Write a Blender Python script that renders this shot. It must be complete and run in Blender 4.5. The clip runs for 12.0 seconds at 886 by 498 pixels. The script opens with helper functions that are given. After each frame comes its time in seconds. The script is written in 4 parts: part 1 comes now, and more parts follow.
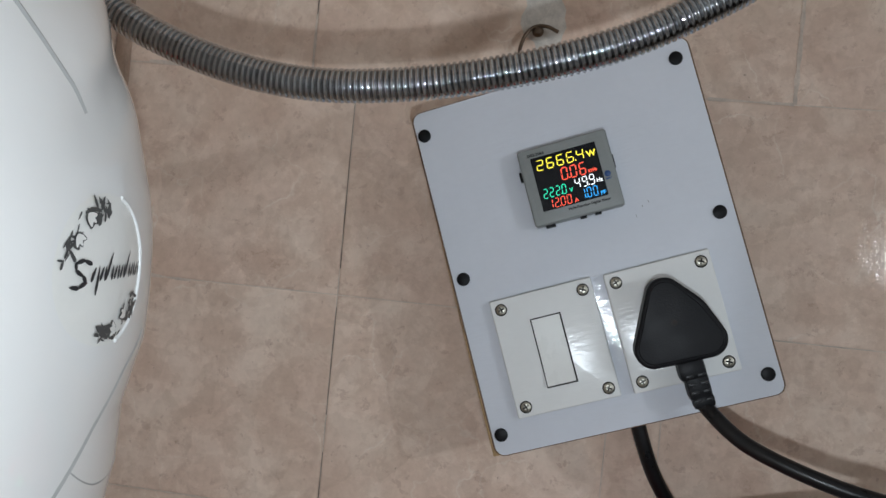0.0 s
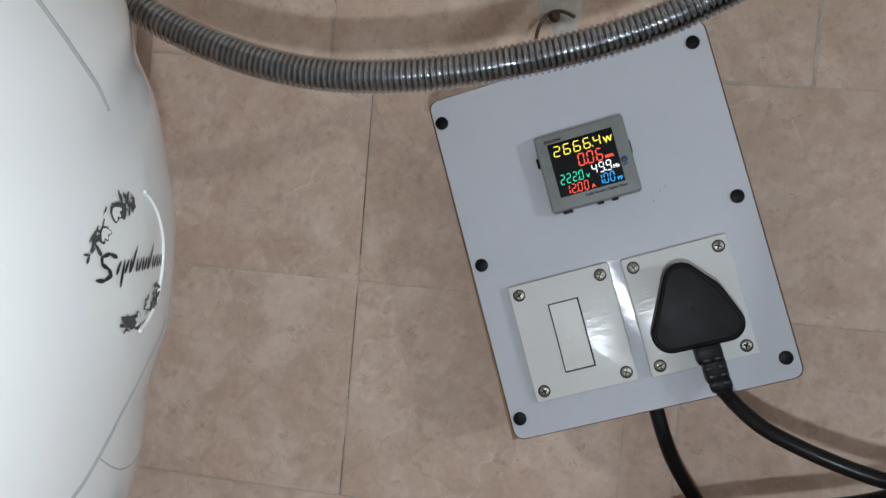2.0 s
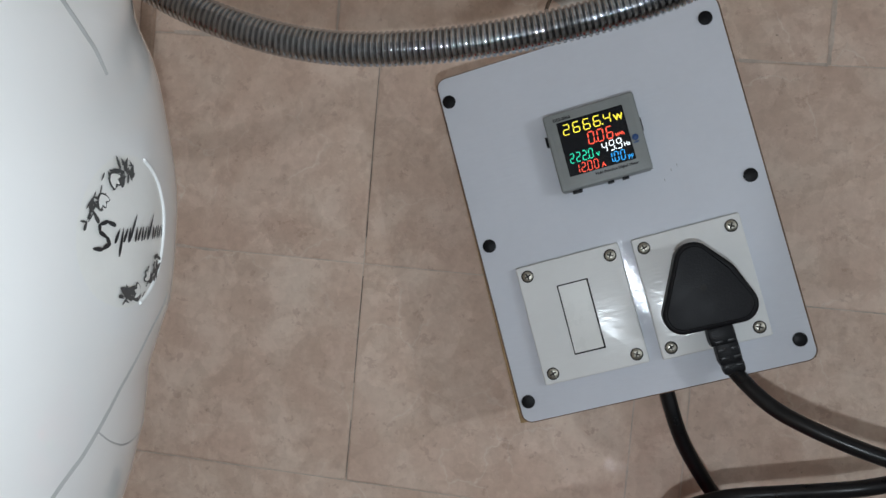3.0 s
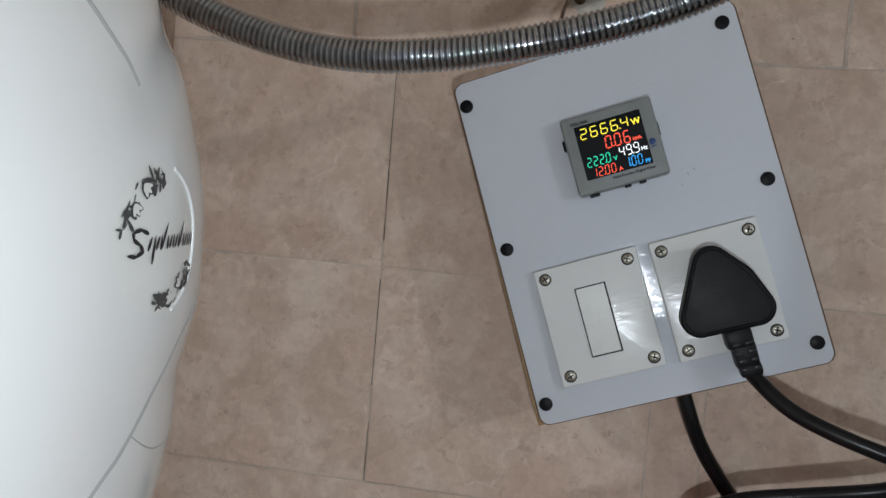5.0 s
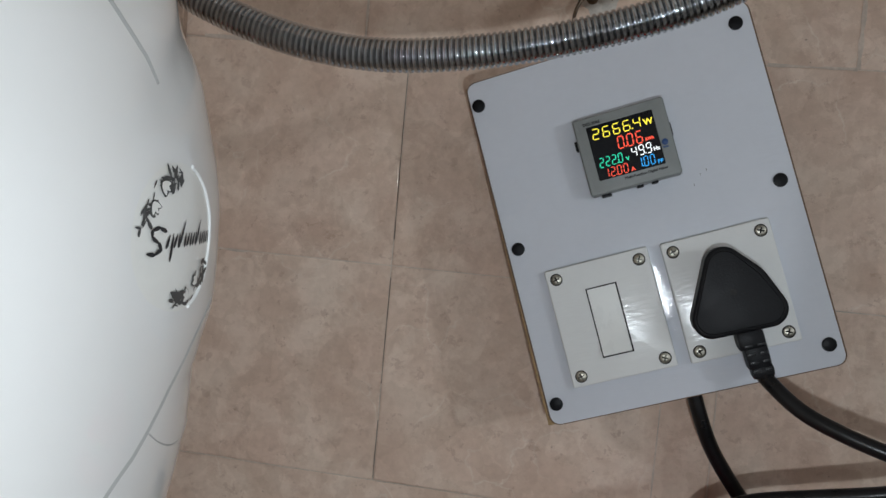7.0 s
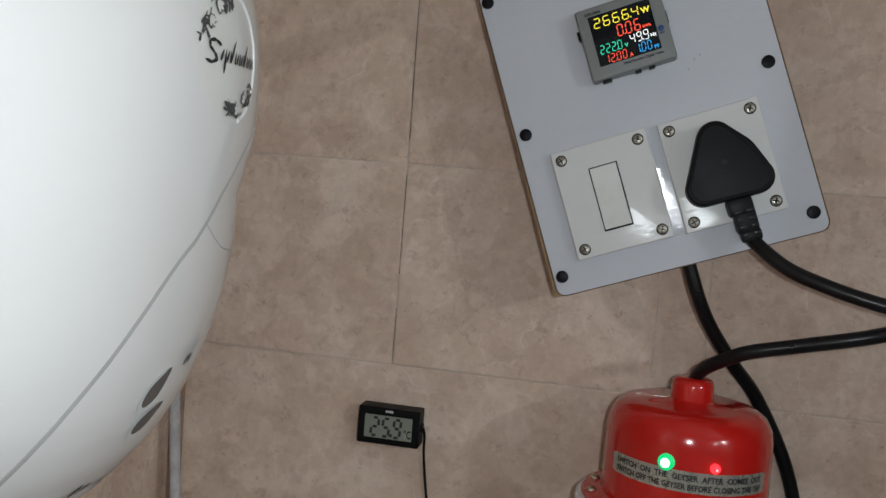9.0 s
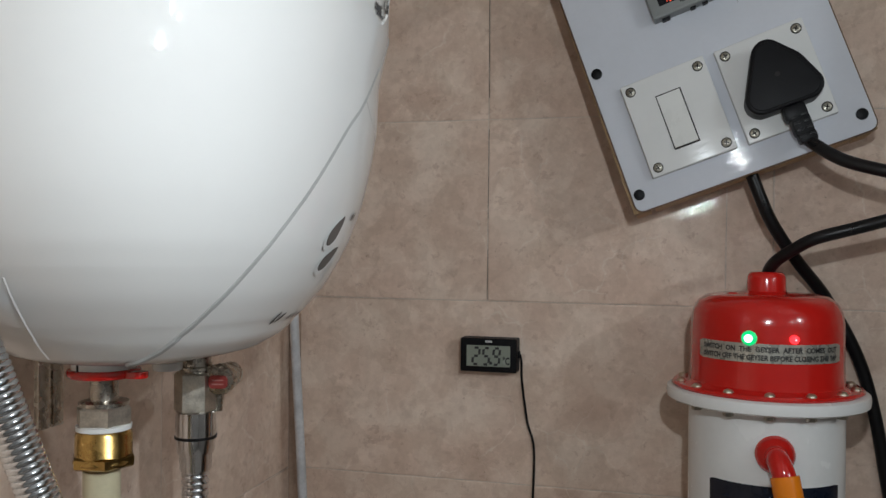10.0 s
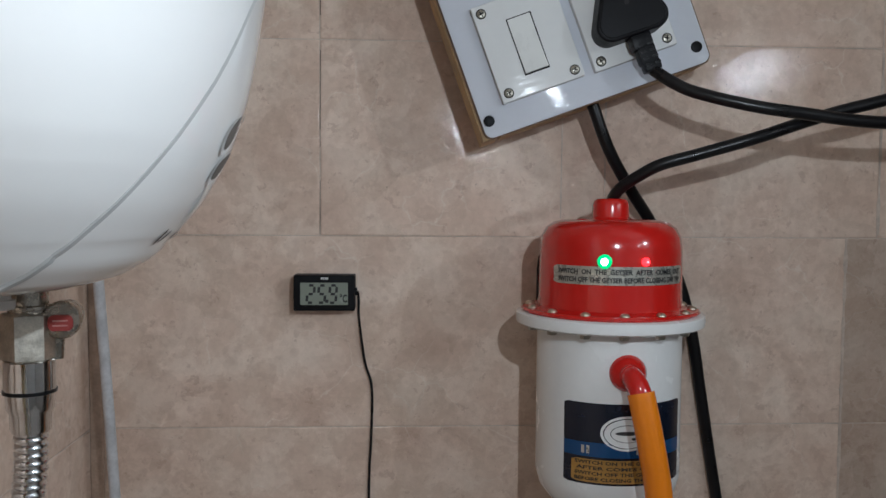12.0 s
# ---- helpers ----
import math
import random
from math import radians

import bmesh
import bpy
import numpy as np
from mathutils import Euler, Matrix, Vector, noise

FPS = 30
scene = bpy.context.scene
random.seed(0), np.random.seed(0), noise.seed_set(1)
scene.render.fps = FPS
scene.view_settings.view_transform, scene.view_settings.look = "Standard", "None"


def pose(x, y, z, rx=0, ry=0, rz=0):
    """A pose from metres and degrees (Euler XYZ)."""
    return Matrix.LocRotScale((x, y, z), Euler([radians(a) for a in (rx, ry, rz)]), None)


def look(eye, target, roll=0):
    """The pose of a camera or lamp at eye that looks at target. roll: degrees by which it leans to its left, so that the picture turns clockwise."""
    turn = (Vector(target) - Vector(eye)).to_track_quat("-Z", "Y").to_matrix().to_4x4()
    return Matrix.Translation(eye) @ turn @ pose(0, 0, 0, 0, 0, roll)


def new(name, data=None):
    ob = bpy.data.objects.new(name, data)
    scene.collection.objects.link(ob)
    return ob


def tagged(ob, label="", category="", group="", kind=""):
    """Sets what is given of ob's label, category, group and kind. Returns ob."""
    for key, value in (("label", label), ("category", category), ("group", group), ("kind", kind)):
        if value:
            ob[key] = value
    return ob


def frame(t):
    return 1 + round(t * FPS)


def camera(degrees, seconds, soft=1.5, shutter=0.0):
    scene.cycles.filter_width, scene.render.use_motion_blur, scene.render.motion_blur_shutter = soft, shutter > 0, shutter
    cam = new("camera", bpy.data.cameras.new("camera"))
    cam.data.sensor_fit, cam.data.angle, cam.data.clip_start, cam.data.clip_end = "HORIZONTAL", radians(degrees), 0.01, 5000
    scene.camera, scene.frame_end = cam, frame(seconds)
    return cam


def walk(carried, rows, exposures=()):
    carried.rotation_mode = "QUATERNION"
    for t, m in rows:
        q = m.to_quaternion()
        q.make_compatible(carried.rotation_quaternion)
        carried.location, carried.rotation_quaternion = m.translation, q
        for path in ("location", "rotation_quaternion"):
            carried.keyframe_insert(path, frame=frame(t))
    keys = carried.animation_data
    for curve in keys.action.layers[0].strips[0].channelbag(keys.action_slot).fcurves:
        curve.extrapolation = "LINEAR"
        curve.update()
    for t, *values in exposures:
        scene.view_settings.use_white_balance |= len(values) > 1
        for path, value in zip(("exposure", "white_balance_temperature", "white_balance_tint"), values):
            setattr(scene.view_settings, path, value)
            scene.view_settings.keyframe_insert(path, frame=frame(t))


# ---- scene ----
cam = camera(55.6, 12.0)
PATH = [
    (0, (0.157, -0.59, 1.501), (-0.123, 1.391, 1.494), 5.4),
    (0.5, (0.165, -0.581, 1.502), (-0.139, 1.395, 1.438), 4.4),
    (1, (0.159, -0.589, 1.502), (-0.154, 1.386, 1.451), 5.0),
    (1.5, (0.16, -0.589, 1.501), (-0.156, 1.385, 1.45), 4.8),
    (2, (0.16, -0.595, 1.504), (-0.168, 1.377, 1.45), 4.9),
    (2.5, (0.158, -0.589, 1.5), (-0.169, 1.383, 1.437), 4.8),
    (3, (0.159, -0.587, 1.496), (-0.183, 1.382, 1.424), 4.9),
    (5, (0.154, -0.592, 1.498), (-0.209, 1.373, 1.424), 4.8),
    (5.5, (0.155, -0.596, 1.497), (-0.212, 1.369, 1.429), 4.8),
    (6, (0.151, -0.594, 1.496), (-0.228, 1.369, 1.427), 5.2),
    (6.5, (0.15, -0.593, 1.498), (-0.223, 1.37, 1.422), 5.1),
    (8.5, (0.152, -0.594, 1.491), (-0.232, 1.367, 1.411), 5.4),
    (8.7, (0.153, -0.604, 1.478), (-0.225, 1.358, 1.398), 5.4),
    (8.8, (0.155, -0.613, 1.466), (-0.228, 1.347, 1.371), 5.4),
    (9, (0.161, -0.638, 1.436), (-0.23, 1.32, 1.31), 4.5),
    (9.2, (0.176, -0.683, 1.403), (-0.251, 1.268, 1.307), 2.0),
    (9.5, (0.192, -0.714, 1.37), (-0.304, 1.224, 1.358), 0.1),
    (10, (0.146, -0.722, 1.35), (-0.354, 1.215, 1.337), 0.5),
    (10.5, (0.043, -0.703, 1.347), (-0.226, 1.279, 1.353), -0.1),
    (11, (0.007, -0.685, 1.338), (-0.02, 1.315, 1.297), 1.3),
    (11.5, (0.038, -0.687, 1.339), (0.099, 1.31, 1.265), 0.2),
    (12, (0.064, -0.691, 1.329), (0.17, 1.303, 1.215), 0.4),
]
EXPOSURE = [(0, .16, 6250, 10), (3, .08, 6250, 10), (5.5, -.05, 6350, 10), (8.5, -.10, 6400, 10), (9, -.16, 6550, 10), (9.5, -.18, 6500, 10), (10, -.10, 6500, 10), (10.5, -.20, 6450, 10), (11, -.22, 6350, 10), (11.5, -.14, 6200, 10), (12, .12, 6100, 10)]
walk(cam, [(t, look(eye, target, roll)) for t, eye, target, roll in PATH], EXPOSURE)

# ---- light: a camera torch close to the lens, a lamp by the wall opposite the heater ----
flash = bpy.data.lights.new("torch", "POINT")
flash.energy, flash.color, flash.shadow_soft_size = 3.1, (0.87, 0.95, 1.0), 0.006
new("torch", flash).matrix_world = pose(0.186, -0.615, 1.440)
side = bpy.data.lights.new("side_lamp", "POINT")
side.energy, side.color, side.shadow_soft_size = 9.6, (0.90, 0.96, 1.0), 0.014
new("side_lamp", side).matrix_world = pose(1.22, -1.12, 1.80)
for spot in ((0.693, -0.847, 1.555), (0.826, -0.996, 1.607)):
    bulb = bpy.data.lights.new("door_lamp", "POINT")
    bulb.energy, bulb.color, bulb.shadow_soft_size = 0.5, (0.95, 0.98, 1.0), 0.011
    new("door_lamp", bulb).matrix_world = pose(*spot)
world = bpy.data.worlds.new("world")
scene.world = world
world.use_nodes = True
world.node_tree.nodes["Background"].inputs[0].default_value = (0.02, 0.02, 0.02, 1)


# ---- materials ----
def nodes_of(name):
    m = bpy.data.materials.new(name)
    m.use_nodes = True
    nt = m.node_tree
    return m, nt, nt.nodes["Principled BSDF"]


def noise_node(nt, vec, scale, detail=4.0, rough=0.55, distort=0.0):
    n = nt.nodes.new("ShaderNodeTexNoise")
    n.inputs["Scale"].default_value, n.inputs["Detail"].default_value = scale, detail
    n.inputs["Roughness"].default_value, n.inputs["Distortion"].default_value = rough, distort
    nt.links.new(vec, n.inputs["Vector"])
    return n.outputs["Fac"]


def ramp(nt, fac, stops):
    r = nt.nodes.new("ShaderNodeValToRGB")
    el = r.color_ramp.elements
    while len(el) < len(stops):
        el.new(0.5)
    for e, (p, c) in zip(el, stops):
        e.position, e.color = p, (*c, 1) if len(c) == 3 else c
    nt.links.new(fac, r.inputs["Fac"])
    return r.outputs["Color"]


def mixed(nt, fac, a, b, mode="MIX"):
    m = nt.nodes.new("ShaderNodeMix")
    m.data_type, m.blend_type = "RGBA", mode
    for sock, val in ((m.inputs["Factor"], fac), (m.inputs["A"], a), (m.inputs["B"], b)):
        if isinstance(val, (int, float)):
            sock.default_value = val
        elif isinstance(val, tuple):
            sock.default_value = (*val, 1)
        else:
            nt.links.new(val, sock)
    return m.outputs["Result"]


def surface(name, col, rough=0.4, metal=0.0, var=0.08, scale=60.0, bump=0.0, bump_scale=400.0, coat=0.0, rvar=0.1, spec=0.5, brushed=1.0):
    m, nt, p = nodes_of(name)
    tc = nt.nodes.new("ShaderNodeTexCoord").outputs["Object"]
    big, fine = noise_node(nt, tc, scale), noise_node(nt, tc, scale * 7, 3)
    lo, hi = tuple(c * (1 - var) for c in col), tuple(min(1, c * (1 + var * 0.6)) for c in col)
    c1 = ramp(nt, big, [(0.3, lo), (0.7, hi)])
    c2 = ramp(nt, fine, [(0.3, (1 - var * 0.7,) * 3), (0.65, (1, 1, 1))])
    nt.links.new(mixed(nt, 1.0, c1, c2, "MULTIPLY"), p.inputs["Base Color"])
    r = ramp(nt, big, [(0.25, (max(0.02, rough - rvar),) * 3), (0.8, (min(1, rough + rvar),) * 3)])
    nt.links.new(r, p.inputs["Roughness"])
    p.inputs["Metallic"].default_value = metal
    p.inputs["Coat Weight"].default_value = coat
    p.inputs["Specular IOR Level"].default_value = spec
    p.inputs["Coat Roughness"].default_value = 0.06
    if bump:
        b = nt.nodes.new("ShaderNodeBump")
        b.inputs["Strength"].default_value, b.inputs["Distance"].default_value = bump, 0.0006
        st = nt.nodes.new("ShaderNodeVectorMath")
        st.operation = "MULTIPLY"
        st.inputs[1].default_value = (brushed, 1, 1)
        nt.links.new(tc, st.inputs[0])
        nt.links.new(noise_node(nt, st.outputs[0], bump_scale, 3), b.inputs["Height"])
        nt.links.new(b.outputs["Normal"], p.inputs["Normal"])
    return m


def glow(name, col, strength):
    m, nt, p = nodes_of(name)
    p.inputs["Base Color"].default_value = (*[c * 0.3 for c in col], 1)
    p.inputs["Emission Color"].default_value = (*col, 1)
    p.inputs["Emission Strength"].default_value = strength
    p.inputs["Roughness"].default_value = 0.3
    return m


def tile_material(name, tint):
    m, nt, p = nodes_of(name)
    tc = nt.nodes.new("ShaderNodeTexCoord").outputs["Object"]
    info = nt.nodes.new("ShaderNodeObjectInfo").outputs["Random"]
    sc = nt.nodes.new("ShaderNodeVectorMath")
    sc.operation = "SCALE"
    sc.inputs[0].default_value = (37.0, 11.0, 23.0)
    nt.links.new(info, sc.inputs["Scale"])
    add = nt.nodes.new("ShaderNodeVectorMath")
    nt.links.new(tc, add.inputs[0])
    nt.links.new(sc.outputs[0], add.inputs[1])
    v = add.outputs[0]
    cloud = noise_node(nt, v, 15, 6, 0.62, 0.3)
    base = ramp(nt, cloud, [(0.28, (0.74, 0.595, 0.505)), (0.45, (0.79, 0.655, 0.56)), (0.58, (0.82, 0.700, 0.605)), (0.76, (0.85, 0.750, 0.655))])
    # brown crackled patches and pale veins
    patch = ramp(nt, noise_node(nt, v, 40, 8, 0.70, 0.35), [(0.525, (0, 0, 0)), (0.545, (1, 1, 1))])
    gate = ramp(nt, noise_node(nt, v, 9, 2, 0.5, 0.3), [(0.46, (0, 0, 0)), (0.62, (1, 1, 1))])
    both = mixed(nt, 1.0, patch, gate, "MULTIPLY")
    dim = nt.nodes.new("ShaderNodeMath")
    dim.operation = "MULTIPLY"
    dim.inputs[1].default_value = 0.16
    nt.links.new(both, dim.inputs[0])
    base = mixed(nt, dim.outputs[0], base, (0.46, 0.27, 0.20))
    vor = nt.nodes.new("ShaderNodeTexVoronoi")
    vor.feature = "DISTANCE_TO_EDGE"
    vor.inputs["Scale"].default_value = 17
    wob = nt.nodes.new("ShaderNodeVectorMath")
    wobn = nt.nodes.new("ShaderNodeTexNoise")
    wobn.inputs["Scale"].default_value = 26
    wobn.inputs["Detail"].default_value = 5
    nt.links.new(v, wobn.inputs["Vector"])
    wsc = nt.nodes.new("ShaderNodeVectorMath")
    wsc.operation = "SCALE"
    wsc.inputs["Scale"].default_value = 0.04
    nt.links.new(wobn.outputs["Color"], wsc.inputs[0])
    nt.links.new(v, wob.inputs[0])
    nt.links.new(wsc.outputs[0], wob.inputs[1])
    nt.links.new(wob.outputs[0], vor.inputs["Vector"])
    vein = ramp(nt, vor.outputs["Distance"], [(0.0, (0.9, 0.9, 0.9)), (0.013, (0, 0, 0))])
    veing = mixed(nt, 1.0, vein, ramp(nt, noise_node(nt, v, 14, 2), [(0.45, (0, 0, 0)), (0.6, (1, 1, 1))]), "MULTIPLY")
    base = mixed(nt, veing, base, (0.86, 0.78, 0.70))
    for cells, weak, strong in ((24, 0.94, 1.04), (58, 0.95, 1.04)):
        cell = nt.nodes.new("ShaderNodeTexVoronoi")
        cell.inputs["Scale"].default_value = cells
        nt.links.new(wob.outputs[0], cell.inputs["Vector"])
        shade = ramp(nt, cell.outputs["Color"], [(0.2, (weak, weak * 0.985, weak * 0.97)), (0.8, (strong, strong, strong))])
        base = mixed(nt, 0.8, base, shade, "MULTIPLY")
    blot = nt.nodes.new("ShaderNodeTexVoronoi")
    blot.feature = "SMOOTH_F1"
    blot.inputs["Scale"].default_value = 95
    nt.links.new(wob.outputs[0], blot.inputs["Vector"])
    bl = ramp(nt, blot.outputs["Distance"], [(0.29, (0.14, 0.14, 0.14)), (0.38, (0, 0, 0))])
    blg = mixed(nt, 1.0, bl, ramp(nt, noise_node(nt, v, 22, 3, 0.6), [(0.50, (0, 0, 0)), (0.60, (1, 1, 1))]), "MULTIPLY")
    base = mixed(nt, blg, base, (0.40, 0.25, 0.185))
    peel = ramp(nt, noise_node(nt, v, 30, 9, 0.72, 0.2), [(0.495, (0, 0, 0)), (0.515, (1, 1, 1))])
    base = mixed(nt, 1.0, base, ramp(nt, peel, [(0.0, (0.965, 0.945, 0.93)), (1.0, (1.02, 1.02, 1.02))]), "MULTIPLY")
    chip = ramp(nt, noise_node(nt, v, 75, 7, 0.7, 0.2), [(0.605, (0, 0, 0)), (0.62, (0.30, 0.30, 0.30))])
    base = mixed(nt, chip, base, (0.46, 0.30, 0.23))
    speck = ramp(nt, noise_node(nt, v, 300, 2), [(0.735, (0, 0, 0)), (0.80, (0.5, 0.5, 0.5))])
    base = mixed(nt, speck, base, (0.20, 0.13, 0.09))
    grain = ramp(nt, noise_node(nt, v, 130, 6, 0.75), [(0.36, (0.91, 0.895, 0.88)), (0.60, (1, 1, 1))])
    base = mixed(nt, 1.0, mixed(nt, 1.0, base, grain, "MULTIPLY"), tint, "MULTIPLY")
    nt.links.new(base, p.inputs["Base Color"])
    r = ramp(nt, noise_node(nt, v, 60, 4), [(0.3, (0.03,) * 3), (0.8, (0.07,) * 3)])
    nt.links.new(r, p.inputs["Roughness"])
    b = nt.nodes.new("ShaderNodeBump")
    b.inputs["Strength"].default_value, b.inputs["Distance"].default_value = 0.30, 0.0005
    nt.links.new(mixed(nt, 0.16, noise_node(nt, v, 260, 3, 0.6), peel), b.inputs["Height"])
    nt.links.new(b.outputs["Normal"], p.inputs["Normal"])
    return m


TILE = tile_material("glazed_beige_tile", (1.0, 0.965, 0.935))
# the same tile tinted about a quarter darker, for the lower right
TILE_DARK = tile_material("glazed_darker_tile", (0.74, 0.71, 0.68))
GROUT = surface("pale_grout", (0.70, 0.59, 0.50), 0.85, var=0.25, scale=40, bump=0.5)
PLASTER = surface("painted_plaster", (0.41, 0.408, 0.40), 0.7, var=0.08, scale=6, bump=0.2)
CEIL = surface("white_ceiling_paint", (0.80, 0.79, 0.76), 0.8, var=0.05, scale=5)
FLOOR = surface("beige_floor_tile", (0.55, 0.525, 0.495), 0.35, var=0.2, scale=8)
LAMINATE = surface("bluish_white_laminate", (0.63, 0.655, 0.71), 0.065, var=0.025, scale=25, bump=0.30, bump_scale=420, rvar=0.03, spec=0.24, brushed=0.22)
LAM_EDGE = surface("brown_laminate_edge", (0.16, 0.09, 0.05), 0.6, var=0.3)
WOOD = surface("raw_pine", (0.56, 0.37, 0.18), 0.6, var=0.3, scale=50, bump=0.4)
BLACK = surface("black_plastic", (0.0055, 0.0055, 0.007), 0.46, var=0.3, scale=90, bump=0.2, bump_scale=900, spec=0.17)
RUBBER = surface("black_rubber_cable", (0.008, 0.008, 0.009), 0.33, var=0.3, scale=60, spec=0.3)
PLATE = surface("ivory_white_plastic", (0.725, 0.732, 0.722), 0.16, var=0.02, scale=30, bump=0.22, bump_scale=420, rvar=0.04, spec=0.16, brushed=0.22)
ROCKER = surface("white_rocker_plastic", (0.73, 0.735, 0.71), 0.3, var=0.02, spec=0.3)
GAP = surface("dark_gap", (0.015, 0.014, 0.013), 0.8)
STEEL = surface("zinc_screw_steel", (0.42, 0.40, 0.34), 0.38, 1.0, var=0.25, scale=300)
BOLT = surface("bright_yellowish_bolt_steel", (0.66, 0.58, 0.46), 0.42, 1.0, var=0.2, scale=300)
CHROME = surface("chromed_steel", (0.72, 0.72, 0.72), 0.13, 1.0, var=0.12, scale=120, rvar=0.06)
HOSE = surface("flexible_hose_steel", (0.50, 0.52, 0.54), 0.075, 1.0, var=0.2, scale=160, rvar=0.08)
# same hose steel made brighter, to stand in for torch light missing there
HOSE_LIT = surface("hose_steel_lit", (0.80, 0.83, 0.86), 0.12, 1.0, var=0.12, scale=160, rvar=0.05)
NICKEL = surface("brushed_nickel", (0.50, 0.46, 0.40), 0.28, 1.0, var=0.2, scale=200, bump=0.2)
# nickel made paler and rougher in place of torch light on the hexagons
CAST_LIT = surface("cast_nickel_lit", (0.66, 0.62, 0.54), 0.46, 1.0, var=0.25, scale=150, bump=0.35, bump_scale=250)
BRASS = surface("yellow_brass", (0.55, 0.36, 0.12), 0.26, 1.0, var=0.2, scale=120)
GREY = surface("grey_meter_plastic", (0.23, 0.245, 0.24), 0.45, var=0.05, scale=80, bump=0.1, bump_scale=1500)
SCREEN = surface("black_display_glass", (0.012, 0.013, 0.016), 0.12, var=0.1)
INK = surface("black_ink", (0.02, 0.02, 0.022), 0.5)
WHITEINK = surface("white_ink", (0.75, 0.75, 0.73), 0.5)
BLUEBTN = surface("blue_button", (0.02, 0.07, 0.22), 0.35)
YEL, RED_D = glow("yellow_digits", (1.0, 0.85, 0.06), 1.1), glow("red_digits", (1.0, 0.10, 0.05), 1.0)
GRN_D, WHT_D, BLU_D = glow("green_digits", (0.03, 0.80, 0.46), 0.85), glow("white_digits", (0.95, 1.0, 1.0), 1.1), glow("blue_digits", (0.03, 0.40, 0.92), 0.9)
HEATER = surface("glossy_white_abs", (0.77, 0.763, 0.745), 0.05, var=0.012, scale=12, coat=0.0, rvar=0.03)
# grey of the shell seams, also of the shadow painted round the plates
SEAM = surface("grey_seam_and_painted_shadow", (0.40, 0.40, 0.39), 0.6)
VENT = surface("grey_vent_inlay", (0.13, 0.12, 0.11), 0.5)
CREAM = surface("cream_sticker", (0.785, 0.775, 0.735), 0.15, var=0.02)
RED = surface("glossy_red_plastic", (0.56, 0.014, 0.010), 0.16, var=0.06, scale=20, coat=0.3, rvar=0.04)
WHITEPL = surface("white_pvc", (0.78, 0.79, 0.78), 0.25, var=0.03, scale=30)
ORANGE = surface("orange_pvc_hose", (0.80, 0.22, 0.008), 0.22, var=0.05, scale=40)
NAVY = surface("navy_label", (0.006, 0.010, 0.022), 0.25, var=0.1)
BLUE = surface("blue_label_band", (0.008, 0.06, 0.17), 0.25, var=0.1)
GOLD = surface("gold_label_panel", (0.42, 0.22, 0.05), 0.35, var=0.15)
SILVER = surface("silver_foil_label", (0.52, 0.51, 0.45), 0.3, 0.6, var=0.1, scale=150)
LCD = surface("lcd_greenish_grey", (0.27, 0.30, 0.25), 0.25, var=0.04)
CORD = surface("dirty_white_cord", (0.62, 0.62, 0.63), 0.35, var=0.2, scale=50)
PVC = surface("cream_cpvc_pipe", (0.62, 0.56, 0.38), 0.35, var=0.08)
FILLER = surface("chipped_wall_filler", (0.68, 0.64, 0.58), 0.85, var=0.2, scale=120, bump=0.8, bump_scale=300)
RUST = surface("rusty_steel_wire", (0.20, 0.15, 0.11), 0.4, 0.8, var=0.4, scale=300)
CORE, REDCORE = glow("white_green_core", (0.55, 1.0, 0.85), 3.5), glow("pink_core", (1.0, 0.35, 0.4), 2.0)
GREENLED, REDLED = glow("green_led", (0.0, 0.75, 0.22), 1.0), glow("red_led", (1.0, 0.03, 0.04), 2.4)


# ---- building blocks ----
def part(name, bm, material, parent=None, label="", smooth=True, m=None):
    me = bpy.data.meshes.new(name)
    if smooth:
        for f in bm.faces:
            f.smooth = True
    bm.normal_update()
    bm.to_mesh(me)
    bm.free()
    if smooth:
        me.set_sharp_from_angle(angle=radians(38))
    me.materials.append(material)
    ob = new(name, me)
    if parent is not None:
        ob.parent = parent
    if m is not None:
        ob.matrix_basis = m
    if label:
        ob["label"] = label
    return ob


def empty(name, m, label, category, group=""):
    ob = tagged(new(name), label, category, group)
    ob.matrix_basis = m
    return ob


def box(w, h, d, bevel=0.0005, c=(0, 0, 0), seg=2):
    """A box w x h x d centred on c with rounded edges."""
    bm = bmesh.new()
    bmesh.ops.create_cube(bm, size=1, matrix=Matrix.Translation(c) @ Matrix.Diagonal((w, h, d, 1)))
    if bevel:
        bmesh.ops.bevel(bm, geom=bm.edges[:], offset=bevel, segments=seg, profile=0.6, affect="EDGES")
    return bm


def slab(outline, z0, z1, bevel=0.0, seg=2):
    """A prism over an outline in x, y, with its upper rim rounded."""
    bm = bmesh.new()
    lo = [bm.verts.new((x, y, z0)) for x, y in outline]
    f = bm.faces.new(lo)
    got = bmesh.ops.extrude_face_region(bm, geom=[f])
    up = [v for v in got["geom"] if isinstance(v, bmesh.types.BMVert)]
    for v in up:
        v.co.z = z1
    bmesh.ops.recalc_face_normals(bm, faces=bm.faces[:])
    if bevel:
        ups = set(up)
        rim = [e for e in bm.edges if e.verts[0] in ups and e.verts[1] in ups]
        bmesh.ops.bevel(bm, geom=rim, offset=bevel, segments=seg, profile=0.6, affect="EDGES")
    return bm


def rounded(w, h, r, cx=0.0, cy=0.0, n=6):
    pts = []
    for qx, qy, a0 in ((1, 1, 0), (-1, 1, 90), (-1, -1, 180), (1, -1, 270)):
        for i in range(n + 1):
            a = radians(a0 + 90 * i / n)
            pts.append((cx + qx * (w / 2 - r) + r * math.cos(a), cy + qy * (h / 2 - r) + r * math.sin(a)))
    return pts


